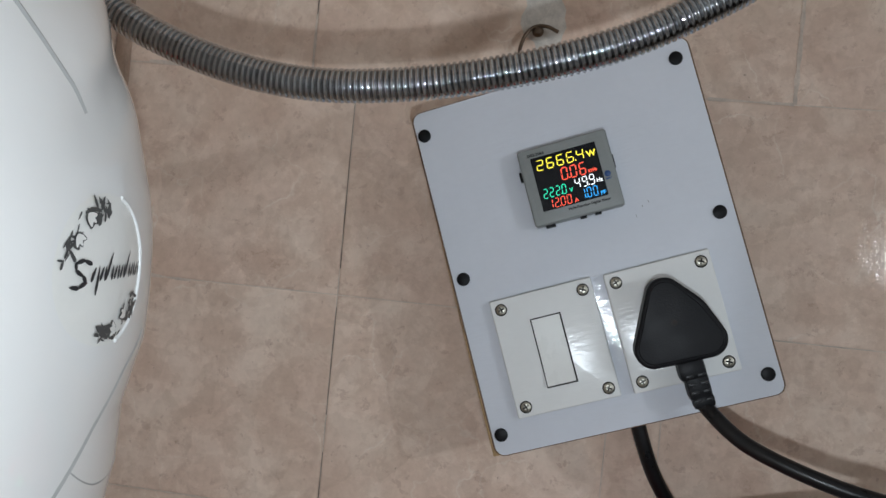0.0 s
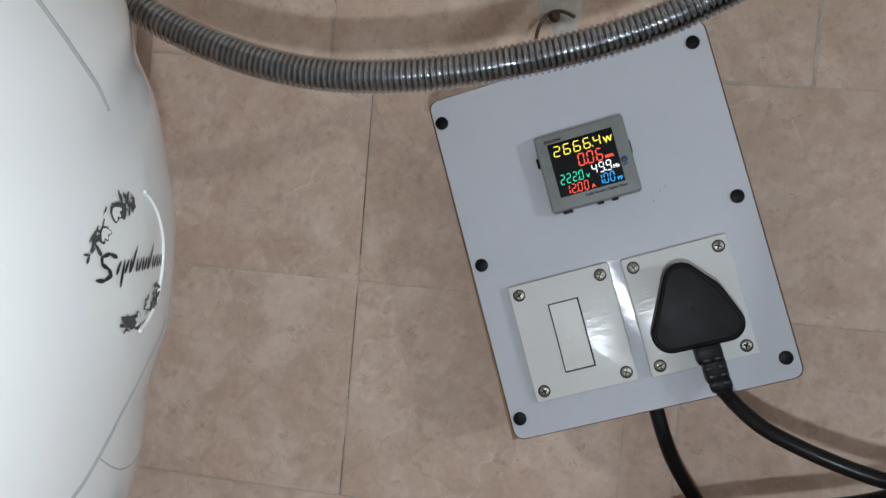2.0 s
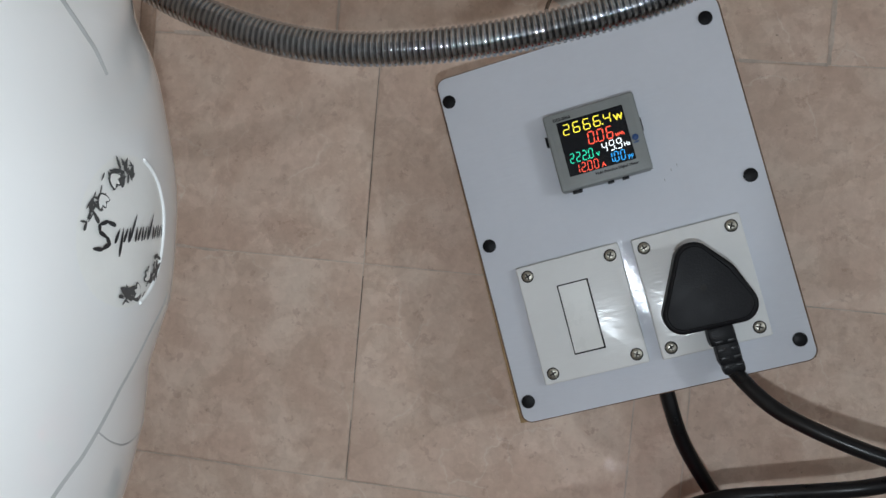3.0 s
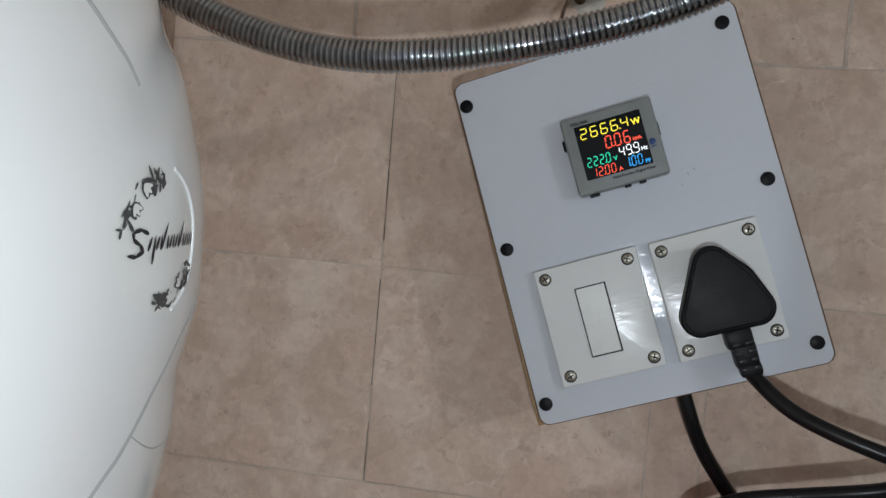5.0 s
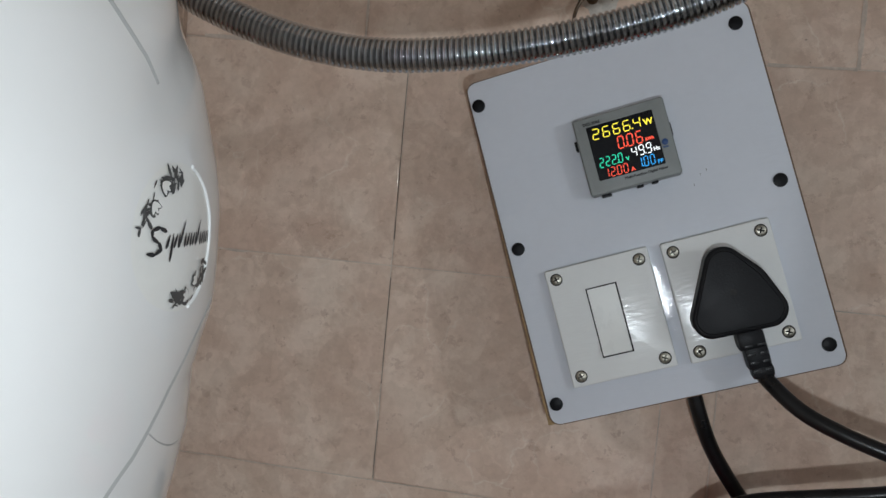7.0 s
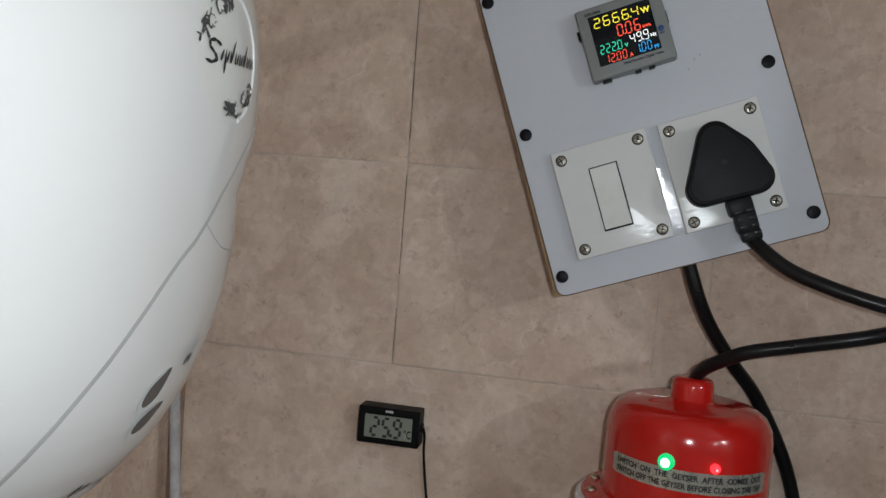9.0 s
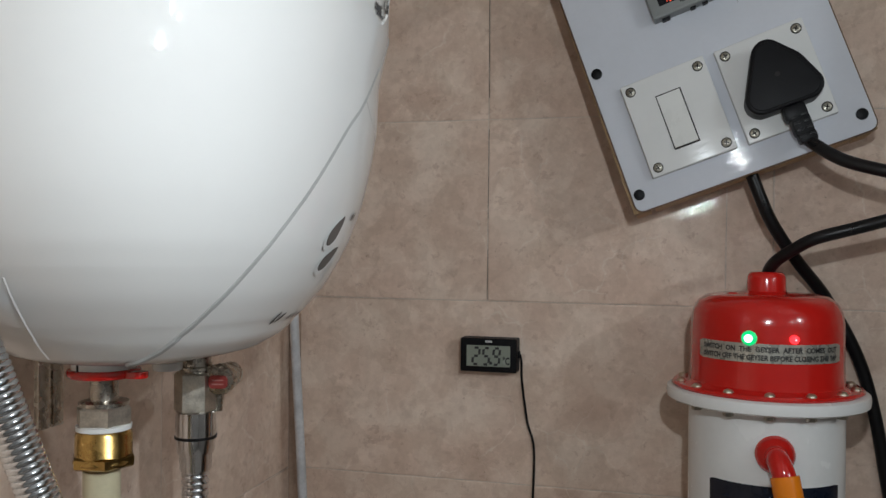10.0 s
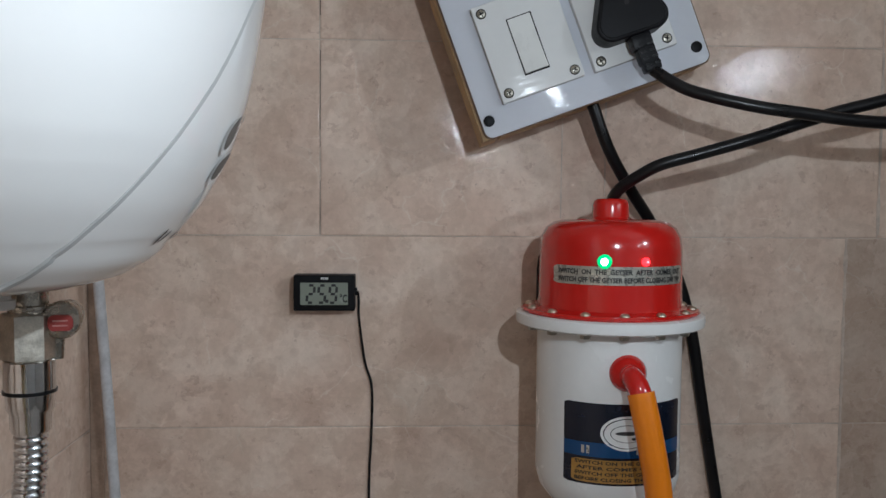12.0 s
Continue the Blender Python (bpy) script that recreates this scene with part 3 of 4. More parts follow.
body_p = [(0.020, 1.1065), (0.036, 1.1075), (0.044, 1.1110), (0.0500, 1.1190), (RB, 1.1300), (RB, 1.2400)]
turned("body", body_p, WHITEPL, "white plastic cylinder")
turned("flange", [(0.052, 1.2385), (0.0655, 1.2390), (0.0685, 1.2405), (0.0690, 1.2440), (0.0685, 1.2475), (0.0660, 1.2485), (0.052, 1.2485)], WHITEPL, "white flange ring")
turned("cap_flange", [(0.052, 1.2486), (0.0640, 1.2486), (0.0652, 1.2500), (0.0640, 1.2516), (0.0545, 1.2522), (0.0528, 1.2535), (0.051, 1.2535)], RED, "red flange ring")
turned("cap", [(RD + 0.0006, 1.2520), (RD, 1.2600), (RD - 0.0004, 1.2960), (RD - 0.0016, 1.3040), (RD - 0.0050, 1.3105), (RD - 0.0105, 1.3145), (RD - 0.018, 1.3160), (0.016, 1.3166), (0.0135, 1.3180), (0.0132, 1.3270), (0.0124, 1.3300), (0.0105, 1.3315), (0.0046, 1.3318)], RED, "glossy red cap with cable neck")
part("plug_dimple", lathe([(0.0040, 0), (0.0040, 0.0006), (0.0030, 0.0010), (0.0022, 0.0006), (0, 0.0006)], 20), RED, geyser, m=pose(-0.024, -0.012, 1.3158))
for i in range(14):
    a = 2 * math.pi * (i + 0.35) / 14
    bolt = part("bolt", lathe([(0.0036, 0), (0.0034, 0.0010), (0.0024, 0.0022), (0.0008, 0.0027), (0, 0.0027)], 14), BOLT, geyser, "domed steel screw", m=pose(0.0592 * math.cos(a), 0.0592 * math.sin(a), 1.2514))
    part("nut", lathe([(0.0032, -0.0030), (0.0036, -0.0024), (0.0036, 0.0)], 6), STEEL, geyser, m=pose(0.0592 * math.cos(a), 0.0592 * math.sin(a), 1.2388))
part("foil_label", sheet(-62, 56, 1.2722, 1.2850, RD, 0.0004), SILVER, geyser, "silver foil instruction label")
FR = radians(116) * RD
part("label_line", wrap(letters("SWITCH  ON  THE  GEYSER  AFTER  COMES  OUT", 0.0034, FR * 0.92), RD, -3, 1.2812, 0.0006), INK, geyser, "SWITCH ON THE GEYSER AFTER COMES OUT", False)
part("label_line", wrap(letters("SWITCH OFF THE GEYSER BEFORE CLOSING THE TAP", 0.0034, FR * 0.92), RD, -3, 1.2757, 0.0006), INK, geyser, "SWITCH OFF THE GEYSER BEFORE CLOSING THE TAP", False)
for name, a, material, lab, r in (("lamp", -18, GREENLED, "lit green indicator lamp", 0.0050), ("lamp", 13, REDLED, "glowing red indicator lamp", 0.0029)):
    m = pose(0, 0, 1.2885, 0, 0, a) @ pose(0, -RD - 0.0002, 0, 90, 0, 0)
    lamp = part(name, lathe([(r, -0.001), (r, 0.0012), (r * 0.7, 0.0026), (0, 0.0032)], 20), material, geyser, lab, m=m)
    k = 0.55 if r > 0.003 else 0.25
    part("lit_core", lathe([(r * k, 0.0020), (r * k, 0.0033), (r * k * 0.6, 0.0037), (0, 0.0039)], 16), CORE if r > 0.003 else REDCORE, lamp)
part("body_label", sheet(-48, 54, 1.1335, 1.1905, RB, 0.0003), NAVY, geyser, "dark navy printed label")
part("label_band", sheet(-47.6, 53.6, 1.1530, 1.1630, RB, 0.0005, 0), BLUE, geyser, "blue band")
part("label_panel", sheet(-41, 30, 1.1350, 1.1512, RB, 0.0005), GOLD, geyser, "gold instruction panel")
for i, (s, k) in enumerate((("SWITCH ON THE GEYSER", 0.92), ("AFTER COMES OUT", 0.88), ("SWITCH OFF THE GEYSER", 0.92), ("BEFORE CLOSING THE TAP", 0.92))):
    part("label_line", wrap(letters(s, 0.0023, radians(71) * RB * k), RB, -5.5, 1.1492 - 0.0039 * i, 0.0007), INK, geyser, s, False)
for a in (-33, -29, 8, 13):
    part("label_bar", sheet(a, a + 2.2, 1.1553, 1.1608, RB, 0.0006, 0), SILVER, geyser, "faint pale lettering bar")


def oval(w, h, n=36):
    bm = bmesh.new()
    c = bm.verts.new((0, 0, 0))
    ring = [bm.verts.new((w * math.cos(2 * math.pi * i / n), h * math.sin(2 * math.pi * i / n), 0)) for i in range(n)]
    for i in range(n):
        bm.faces.new((c, ring[i], ring[(i + 1) % n]))
    return bm


for w, h, material, lift in ((0.0185, 0.0122, WHITEPL, 0.0006), (0.0166, 0.0106, NAVY, 0.0008), (0.0160, 0.0101, WHITEPL, 0.0010), (0.0118, 0.0062, INK, 0.0012), (0.0113, 0.0058, WHITEPL, 0.0014)):
    part("badge_oval", wrap(oval(w, h), RB, 1, 1.1702, lift), material, geyser, "pale oval badge ring", False)
part("badge_mark", joined(wrap(oval(0.0085, 0.0014), RB, 1, 1.1706, 0.0016), wrap(oval(0.0022, 0.001), RB, 6, 1.1668, 0.0016)), INK, geyser, "dark mark", False)
part("outlet", lathe([(0.0128, -0.002), (0.0126, 0.0015), (0.0100, 0.005), (0.0078, 0.007), (0.0074, 0.010), (0, 0.010)], 32), RED, geyser, "red outlet stub", m=pose(0.0005, -RB, 1.2122, 90, 0, 0))
part("back_plate", slab(rounded(0.092, 0.112, 0.034), 0.0, 0.012, 0.002), BLACK, geyser, "black rounded mounting plate", m=pose(0.004, -GY - 0.0005, 1.252, 90, 0, 0))
part("bracket", box(0.05, 0.020, 0.03, 0.003, (0, -GY - 0.017, 1.16)), BLACK, geyser)
part("outlet_elbow", moved(tube([(0.2212, -0.1300, 1.2122), (0.2216, -0.1400, 1.2112), (0.2232, -0.1468, 1.2068), (0.2250, -0.1490, 1.2010), (0.2264, -0.1500, 1.1950)], 0.0074, 0.002, 24), pose(-GX, -GY, 0)), RED, geyser, "red outlet elbow")
pipe = [(0.2246, -0.1488, 1.2030), (0.2254, -0.1498, 1.1985), (0.2292, -0.1530, 1.1780), (0.2345, -0.1530, 1.1510), (0.2375, -0.1525, 1.1300), (0.240, -0.152, 1.09), (0.242, -0.15, 1.0), (0.242, -0.15, 0.85)]
tagged(part("orange_hose", tube(pipe, 0.0091, 0.004, 24), ORANGE), "bright orange plastic hose on the geyser's outlet", "hose")

# ---- storage heater on the adjoining wall ----
HX, HY, EXPO = -0.105, -0.349, 2.2
PROFILE = ((1.2940, .030, .042), (1.2948, .045, .055), (1.2980, .0565, .065), (1.3040, .0670, .0735), (1.3150, .0795, .0895), (1.3400, .0965, .114), (1.3600, .1040, .124), (1.3800, .1090, .130), (1.4200, .1150, .134),
           (1.4600, .1180, .1345), (1.5000, .1175, .132), (1.5500, .1055, .119), (1.6000, .0835, .098), (1.6500, .0640, .080), (1.6750, .0500, .064), (1.6820, .0360, .048))


def radii(z):
    """Half depth and half width of the shell at a height, with the profile's corners eased."""
    if z <= 1.31:
        return sharp_radii(z)
    k = [sharp_radii(min(z + d, 1.682)) for d in (-0.010, 0, 0.010)]
    return sum(q[0] for q in k) / 3, sum(q[1] for q in k) / 3


def sharp_radii(z):
    zs = [p[0] for p in PROFILE]
    return float(np.interp(z, zs, [p[1] for p in PROFILE])), float(np.interp(z, zs, [p[2] for p in PROFILE]))


def roundness(s, z):
    """The far flank tapers more towards the bottom."""
    return EXPO if s >= 0 else EXPO - 0.30 * min(1.0, max(0.0, (1.455 - z) / 0.025))


def swell(phi, z):
    """The scoop above and the swelling below the end of the lower seam, on the far flank."""
    k = np.interp(z, (1.350, 1.376, 1.390, 1.408, 1.418, 1.430, 1.446, 1.462, 1.480), (0, 0.9, 1.3, 1.6, 0.8, 0.0, -0.6, -0.3, 0))
    flank = float(k) * 0.001 * math.exp(-((phi + 28) / 15) ** 2)
    # a valley runs on from the end of the upper seam to the far edge
    mid = float(np.interp(phi, (-40, -24, -9, -3), (1.566, 1.557, 1.539, 1.531)))
    depth = float(np.interp(phi, (-60, -40, -12, -2, 2), (0, 2.2, 2.0, 0.8, 0)))
    return flank - depth * 0.001 * (math.exp(-((z - mid) / 0.011) ** 2) - 0.6 * math.exp(-((z - mid - 0.022) / 0.012) ** 2))


def skin(phi, z, lift=0.0):
    """A place on the heater's shell: angle from its front towards the room, height."""
    a, b = radii(z)
    c, s = math.cos(radians(phi)), math.sin(radians(phi))
    if c < 0:
        a = min(a, 0.078)
    e = roundness(s, z)
    lift += swell(phi, z)
    px = (a + lift) * math.copysign(abs(c) ** (2 / e), c)
    py = (b + lift) * math.copysign(abs(s) ** (2 / e), s)
    return Vector((px, -py, z))


heater = empty("storage_heater", pose(HX, HY, 0), "glossy white rounded storage water heater on the wall", "water heater")
hb = bmesh.new()
ZS = sorted(set([p[0] for p in PROFILE] + list(np.linspace(1.296, 1.68, 130))))
NSEG = 180
rings = []
for z in ZS:
    ring = []
    for i in range(NSEG):
        ph = 2 * math.pi * i / NSEG
        ring.append(hb.verts.new(skin((math.degrees(ph) + 180) % 360 - 180, z)))
    rings.append(ring)
for p, q in zip(rings, rings[1:]):
    for i in range(NSEG):
        j = (i + 1) % NSEG
        hb.faces.new((p[i], q[i], q[j], p[j]))
hb.faces.new(rings[0])
hb.faces.new(rings[-1][::-1])
bmesh.ops.recalc_face_normals(hb, faces=hb.faces[:])
part("shell", hb, HEATER, heater)


def shell_line(name, pts, radius, material, label="", lift=-0.0013):
    dense = [(q.x, q.y / 700) for q in spline([(p, z * 700, 0) for p, z in pts], 0.8)]
    return part(name, tube([skin(p, z, lift) for p, z in dense], radius, 0.002, 8), material, heater, label)


lower = [(60, 1.2965), (52, 1.3005), (43, 1.3100), (35, 1.3225), (27, 1.3390), (14.5, 1.3710), (3, 1.4040), (-3.5, 1.4185), (-12, 1.4370), (-17, 1.4495), (-23, 1.4600)]
shell_line("seam", lower, 0.0021, SEAM, "fine grey panel seam", -0.0017)
shell_line("seam", [(-3.5, 1.4185), (-9, 1.4120), (-15, 1.4075), (-23, 1.4062), (-29, 1.4100)], 0.0012, SEAM, "", -0.0011)
shell_line("seam", [(84, 1.3360), (85.5, 1.3250), (88.5, 1.3110), (92, 1.2990)], 0.0008, HEATER, "pale raised panel seam", -0.0006)
shell_line("seam", [(16, 1.5800), (10, 1.5640), (4.5, 1.5510), (0, 1.5400), (-3, 1.5305)], 0.0022, SEAM, "", -0.0018)


def decal(name, outline, material, label="", lift=0.0004):
    """A thin patch on the shell from an outline in (metres towards the room side, height)."""
    bm = bmesh.new()
    cx = sum(p[0] for p in outline) / len(outline)
    cz = sum(p[1] for p in outline) / len(outline)
    per = lambda z: 57.3 / radii(z)[1]

    def at(s, z):
        return skin(s * per(1.46) * 1.0, z, lift)

    steps = 5
    ringsd = [[bm.verts.new(at(cx + (x - cx) * k / steps, cz + (z - cz) * k / steps)) for x, z in outline] for k in range(1, steps + 1)]
    c = bm.verts.new(at(cx, cz))
    n = len(outline)
    for i in range(n):
        j = (i + 1) % n
        bm.faces.new((c, ringsd[0][i], ringsd[0][j]))
        for p, q in zip(ringsd, ringsd[1:]):
            bm.faces.new((p[i], q[i], q[j], p[j]))
    bmesh.ops.recalc_face_normals(bm, faces=bm.faces[:])
    return part(name, bm, material, heater, label)


def leaf(s, z, l, w, ang, n=10):
    pts = []
    for i in range(n):
        t = i / n * 2 * math.pi
        x, y = l * math.cos(t), w * math.sin(t) * (1 - 0.35 * math.cos(t))
        pts.append((s + x * math.cos(ang) - y * math.sin(ang), z + x * math.sin(ang) + y * math.cos(ang)))
    return pts


SC, ZL = -0.0117, 1.4830
decal("sticker", [(SC + 0.0250 * math.cos(2 * math.pi * i / 40), ZL + 0.0248 * math.sin(2 * math.pi * i / 40)) for i in range(40)], CREAM, "round off-white sticker", 0.00014)
per_m = 57.3 / radii(1.46)[1]
part("sticker_rim", tube([skin((SC - 0.0252 * math.cos(radians(a))) * per_m, ZL + 0.0252 * math.sin(radians(a)), 0.0001) for a in range(-72, 73, 6)], 0.0008, 0.002, 10), WHITEPL, heater, "raised white rim")
FLOWERINK = surface("grey_black_print", (0.07, 0.07, 0.068), 0.4, var=0.3, scale=500)
random.seed(11)
for base_a in (130, -70):
    for k, (da, rr) in enumerate(((-6, 0.86), (16, 0.80))):
        a = radians(base_a + da)
        fs, fz = SC - 0.0244 * rr * math.cos(a), ZL + 0.0240 * rr * math.sin(a)
        for p in range(3):
            pa = a + 1.57 + (p - 1) * 0.75
            ps, pz = fs + 0.0013 * math.cos(pa), fz + 0.0016 * math.sin(pa)
            decal("petal_outline", leaf(ps, pz, 0.0025, 0.0014, pa, 14), FLOWERINK, "", 0.0008)
            decal("petal", leaf(ps, pz, 0.0020, 0.0009, pa, 14), CREAM, "", 0.0010)
    for i in range(40):
        off = random.uniform(10, 40) * random.choice((-1, 1)) + 5
        a = radians(base_a + off)
        rr = random.uniform(0.74, 0.98)
        size = random.uniform(0.0012, 0.0026)
        decal("leaf_print", leaf(SC - 0.0244 * rr * math.cos(a), ZL + 0.0240 * rr * math.sin(a), size, size * random.uniform(0.22, 0.40), random.uniform(0, 3.14), 8), FLOWERINK, "", 0.0009)
    for i in range(9):
        a = radians(base_a - 34 + i * 9)
        rr = 0.90 + 0.05 * math.sin(i * 2.1)
        decal("twig_print", leaf(SC - 0.0244 * rr * math.cos(a), ZL + 0.0240 * rr * math.sin(a), 0.0016, 0.00030, -a + 1.57 + 0.4 * math.sin(i), 8), FLOWERINK, "", 0.0009)
# brand name as plain strokes
curl = [(0.0045, 0.0034), (0.0012, 0.0048), (-0.0026, 0.0037), (-0.0024, 0.0011), (0.0012, -0.0009), (0.0026, -0.0033), (-0.0008, -0.0052), (-0.0048, -0.0047)]
for (u0, v0), (u1, v1) in zip(curl, curl[1:]):
    half = math.hypot(u1 - u0, v1 - v0) * 0.54
    decal("brand_stroke", leaf(SC + 0.0142 - (u0 + u1) * 0.43, ZL - 0.0008 + (v0 + v1) * 0.43, half, 0.0007, math.atan2(v1 - v0, u0 - u1), 10), INK, "", 0.0009)
for i in range(16):
    tall = i in (4, 10)
    low = i == 1
    decal("brand_stroke", leaf(SC + 0.0092 - 0.0020 * i, ZL - 0.0012 + 0.0001 * i + (0.0022 if tall else -0.0020 if low else 0), 0.0050 if tall or low else 0.0026, 0.00062, 1.95 if i % 2 == 0 or tall else 1.72, 9), INK, "", 0.0009)
for s, z, l, w, ang in ((0.0015, 1.3558, 0.0090, 0.0036, 2.31), (-0.0025, 1.3428, 0.0092, 0.0036, 2.60)):
    decal("vent_rim", leaf(s + 0.0004, z - 0.0008, l * 1.14, w * 1.34, ang, 24), WHITEPL, "raised white edge", 0.0011)
    decal("vent", leaf(s, z, l, w, ang, 24), VENT, "dark leaf-shaped inlay", 0.0014)
decal("small_mark", leaf(-0.0215, 1.3630, 0.0030, 0.0010, 2.4), VENT, "", 0.0006)
decal("small_mark", leaf(-0.0255, 1.3632, 0.0026, 0.0009, 2.3), VENT, "", 0.0006)
for s, l, w, ang in ((0.0150, 0.0034, 0.0019, 2.0), (0.0092, 0.0036, 0.0013, 2.5)):
    decal("brand_mark", leaf(s, 1.3145, l, w, ang), INK, "dark mark", 0.0006)
decal("brand_mark_centre", leaf(0.0150, 1.3144, 0.0015, 0.0008, 2.0), HEATER, "", 0.0009)
for i in range(4):
    decal("brand_bar", leaf(-0.0035 - 0.0062 * i, 1.3143, 0.0018, 0.0012, 1.6), INK, "dark bar", 0.0006)

# steel mounting strips behind the shell
for y in (-0.0195, -0.0095):
    part("mounting_strip", box(0.003, 0.0080, 0.060, 0.0006, (-0.045, y, 1.286)), NICKEL, heater, "plain steel mounting strip")

# ---- fittings under the heater ----
inlet = empty("heater_inlet", pose(-0.106, -0.380, 0.0026), "white collar, red ring, nickel nut and brass union below the heater", "pipe fitting")


def fit_part(parent, name, prof, material, label="", seg=40, rot=0):
    return part(name, lathe(prof, seg), material, parent, label, m=pose(0, 0, 0, 0, 0, rot))


fit_part(inlet, "collar", [(0.0140, 1.2864), (0.0146, 1.2868), (0.0146, 1.2960), (0.0138, 1.2980)], WHITEPL, "white plastic collar")
part("slit", box(0.0007, 0.0012, 0.0090, 0, (-0.0035, -0.0142, 1.2918)), GAP, inlet, "dark slit in the collar")
part("ring_lug", slab(rounded(0.0100, 0.0085, 0.0030, 0.0185, -0.002), 1.2842, 1.2872, 0.0006), RED, inlet, "red ring lug")
fit_part(inlet, "ring", [(0.0100, 1.2834), (0.0154, 1.2838), (0.0164, 1.2848), (0.0167, 1.2862), (0.0162, 1.2874), (0.0150, 1.2878), (0.0100, 1.2878)], RED, "red sealing ring")
fit_part(inlet, "nipple", [(0.0070, 1.2680), (0.0065, 1.2700), (0.0062, 1.2815), (0.0075, 1.2845)], NICKEL)
fit_part(inlet, "washer", [(0.0090, 1.2700), (0.0112, 1.2704), (0.0112, 1.2722), (0.0085, 1.2730)], NICKEL)
fit_part(inlet, "hex_nut", [(0.0118, 1.2612), (0.0128, 1.2620), (0.0128, 1.2692), (0.0116, 1.2704)], CAST_LIT, "nickel hexagon nut", 6, 14)
fit_part(inlet, "thread_tape", [(0.0115, 1.2588), (0.0125, 1.2592), (0.0125, 1.2612), (0.0112, 1.2616)], WHITEPL, "white sealing tape")
fit_part(inlet, "brass_union", [(0.0132, 1.2435), (0.0138, 1.2445), (0.0128, 1.2460), (0.0128, 1.2570), (0.0116, 1.2590)], BRASS, "brass union")
part("brass_hex", lathe([(0.0138, 1.2420), (0.0150, 1.2428), (0.0150, 1.2468), (0.0138, 1.2476)], 6), BRASS, inlet, m=pose(0, 0, 0, 0, 0, 8))
tagged(part("supply_pipe", lathe([(0.0085, 0.0), (0.0085, 1.2425)], 28), PVC, m=pose(-0.107, -0.380, 0)), "cream plastic water pipe under the brass union", "pipe")

valve = empty("safety_valve", pose(-0.1025, -0.305, 0), "nickel safety valve with red tag and chromed coupling", "valve")
fit_part(valve, "thread", [(0.0085, 1.2775), (0.0085, 1.2900)], NICKEL)
fit_part(valve, "washer", [(0.0092, 1.2790), (0.0102, 1.2794), (0.0102, 1.2808), (0.0090, 1.2812)], NICKEL)
part("hex_body", lathe([(0.0108, 1.2562), (0.0118, 1.2570), (0.0118, 1.2768), (0.0108, 1.2778)], 6), CAST_LIT, valve, "cast nickel hexagon body", m=pose(0, 0, 0, 0, 0, -36))
part("relief_branch", lathe([(0.0055, -0.012), (0.0070, -0.010), (0.0072, 0.004), (0.0084, 0.005), (0.0086, 0.011), (0.0078, 0.0125), (0, 0.0128)], 32), NICKEL, valve, "round relief cap", m=pose(0.0125, 0.010, 1.2742, 90, 0, 12))
part("relief_arm", box(0.016, 0.012, 0.011, 0.002, (0.009, 0.006, 1.2720)), NICKEL, valve)
part("red_tag", slab(rounded(0.0106, 0.0072, 0.0026), 0.0, 0.0006), surface("red_tag_print", (0.27, 0.035, 0.03), 0.5), valve, "dull red printed tag", m=pose(0.0152, -0.0029, 1.2732, 90, 0, 12))
for dz in (0.0010, -0.0012):
    part("tag_line", box(0.0064, 0.0003, 0.0007, 0, (0, 0, 0)), surface("pink_print", (0.45, 0.20, 0.18), 0.5), valve, m=pose(0.0153, -0.0037, 1.2732 + dz, 0, 0, 12))
part("drip_spout", lathe([(0.0022, -0.010), (0.0026, -0.006), (0.0030, 0.0)], 16), NICKEL, valve, m=pose(0.0105, 0.006, 1.2655))
fit_part(valve, "coupling", [(0.0094, 1.2325), (0.0102, 1.2340), (0.0104, 1.2418), (0.0110, 1.2422), (0.0110, 1.2558), (0.0104, 1.2564)], CHROME, "chromed coupling")
fit_part(valve, "o_ring", [(0.0106, 1.2410), (0.0115, 1.2413), (0.0115, 1.2427), (0.0106, 1.2430)], RUBBER, "black rubber ring")
fit_part(valve, "ferrule", [(0.0080, 1.2232), (0.0086, 1.2242), (0.0088, 1.2320), (0.0098, 1.2338)], CHROME)
fit_part(valve, "cover_tab", [(0.0, 1.2815), (0.0072, 1.2817), (0.0078, 1.2830), (0.0078, 1.2856), (0.0060, 1.2860), (0.0060, 1.2960), (0.0, 1.2960)], WHITEPL, "small white tab", 24).matrix_basis = pose(-0.004, -0.022, 0)
tagged(part("valve_hose", tube([(-0.1025, -0.305, 1.2255), (-0.1028, -0.305, 1.208), (-0.105, -0.305, 1.185), (-0.1085, -0.305, 1.15), (-0.113, -0.305, 1.05), (-0.115, -0.305, 0.9)], 0.0075, 0.00090, 24, (0.0067, 0.0075, 0.0076, 0.0068)), HOSE_LIT), "flexible steel hose below the safety valve", "hose")

# ---- flexible steel hoses ----
WAVE = (0.0069, 0.0081, 0.0083, 0.0081)
top = [(-0.168, -0.175, 1.690), (-0.140, -0.185, 1.648), (-0.0795, -0.200, 1.6059), (-0.0433, -0.200, 1.5883), (-0.0041, -0.200, 1.5768), (0.0333, -0.200, 1.5725), (0.0719, -0.200, 1.5748), (0.1117, -0.200, 1.5816), (0.1501, -0.200, 1.5919), (0.1797, -0.200, 1.6028), (0.2058, -0.200, 1.6165), (0.235, -0.198, 1.636), (0.27, -0.19, 1.672), (0.30, -0.17, 1.74), (0.31, -0.12, 1.82), (0.31, -0.05, 1.86), (0.31, 0.0, 1.865)]
tagged(part("flexible_hose", tube(top, 0.0082, 0.00073, 24, WAVE), HOSE), "ribbed flexible steel hose sagging across the wall above the board", "hose")
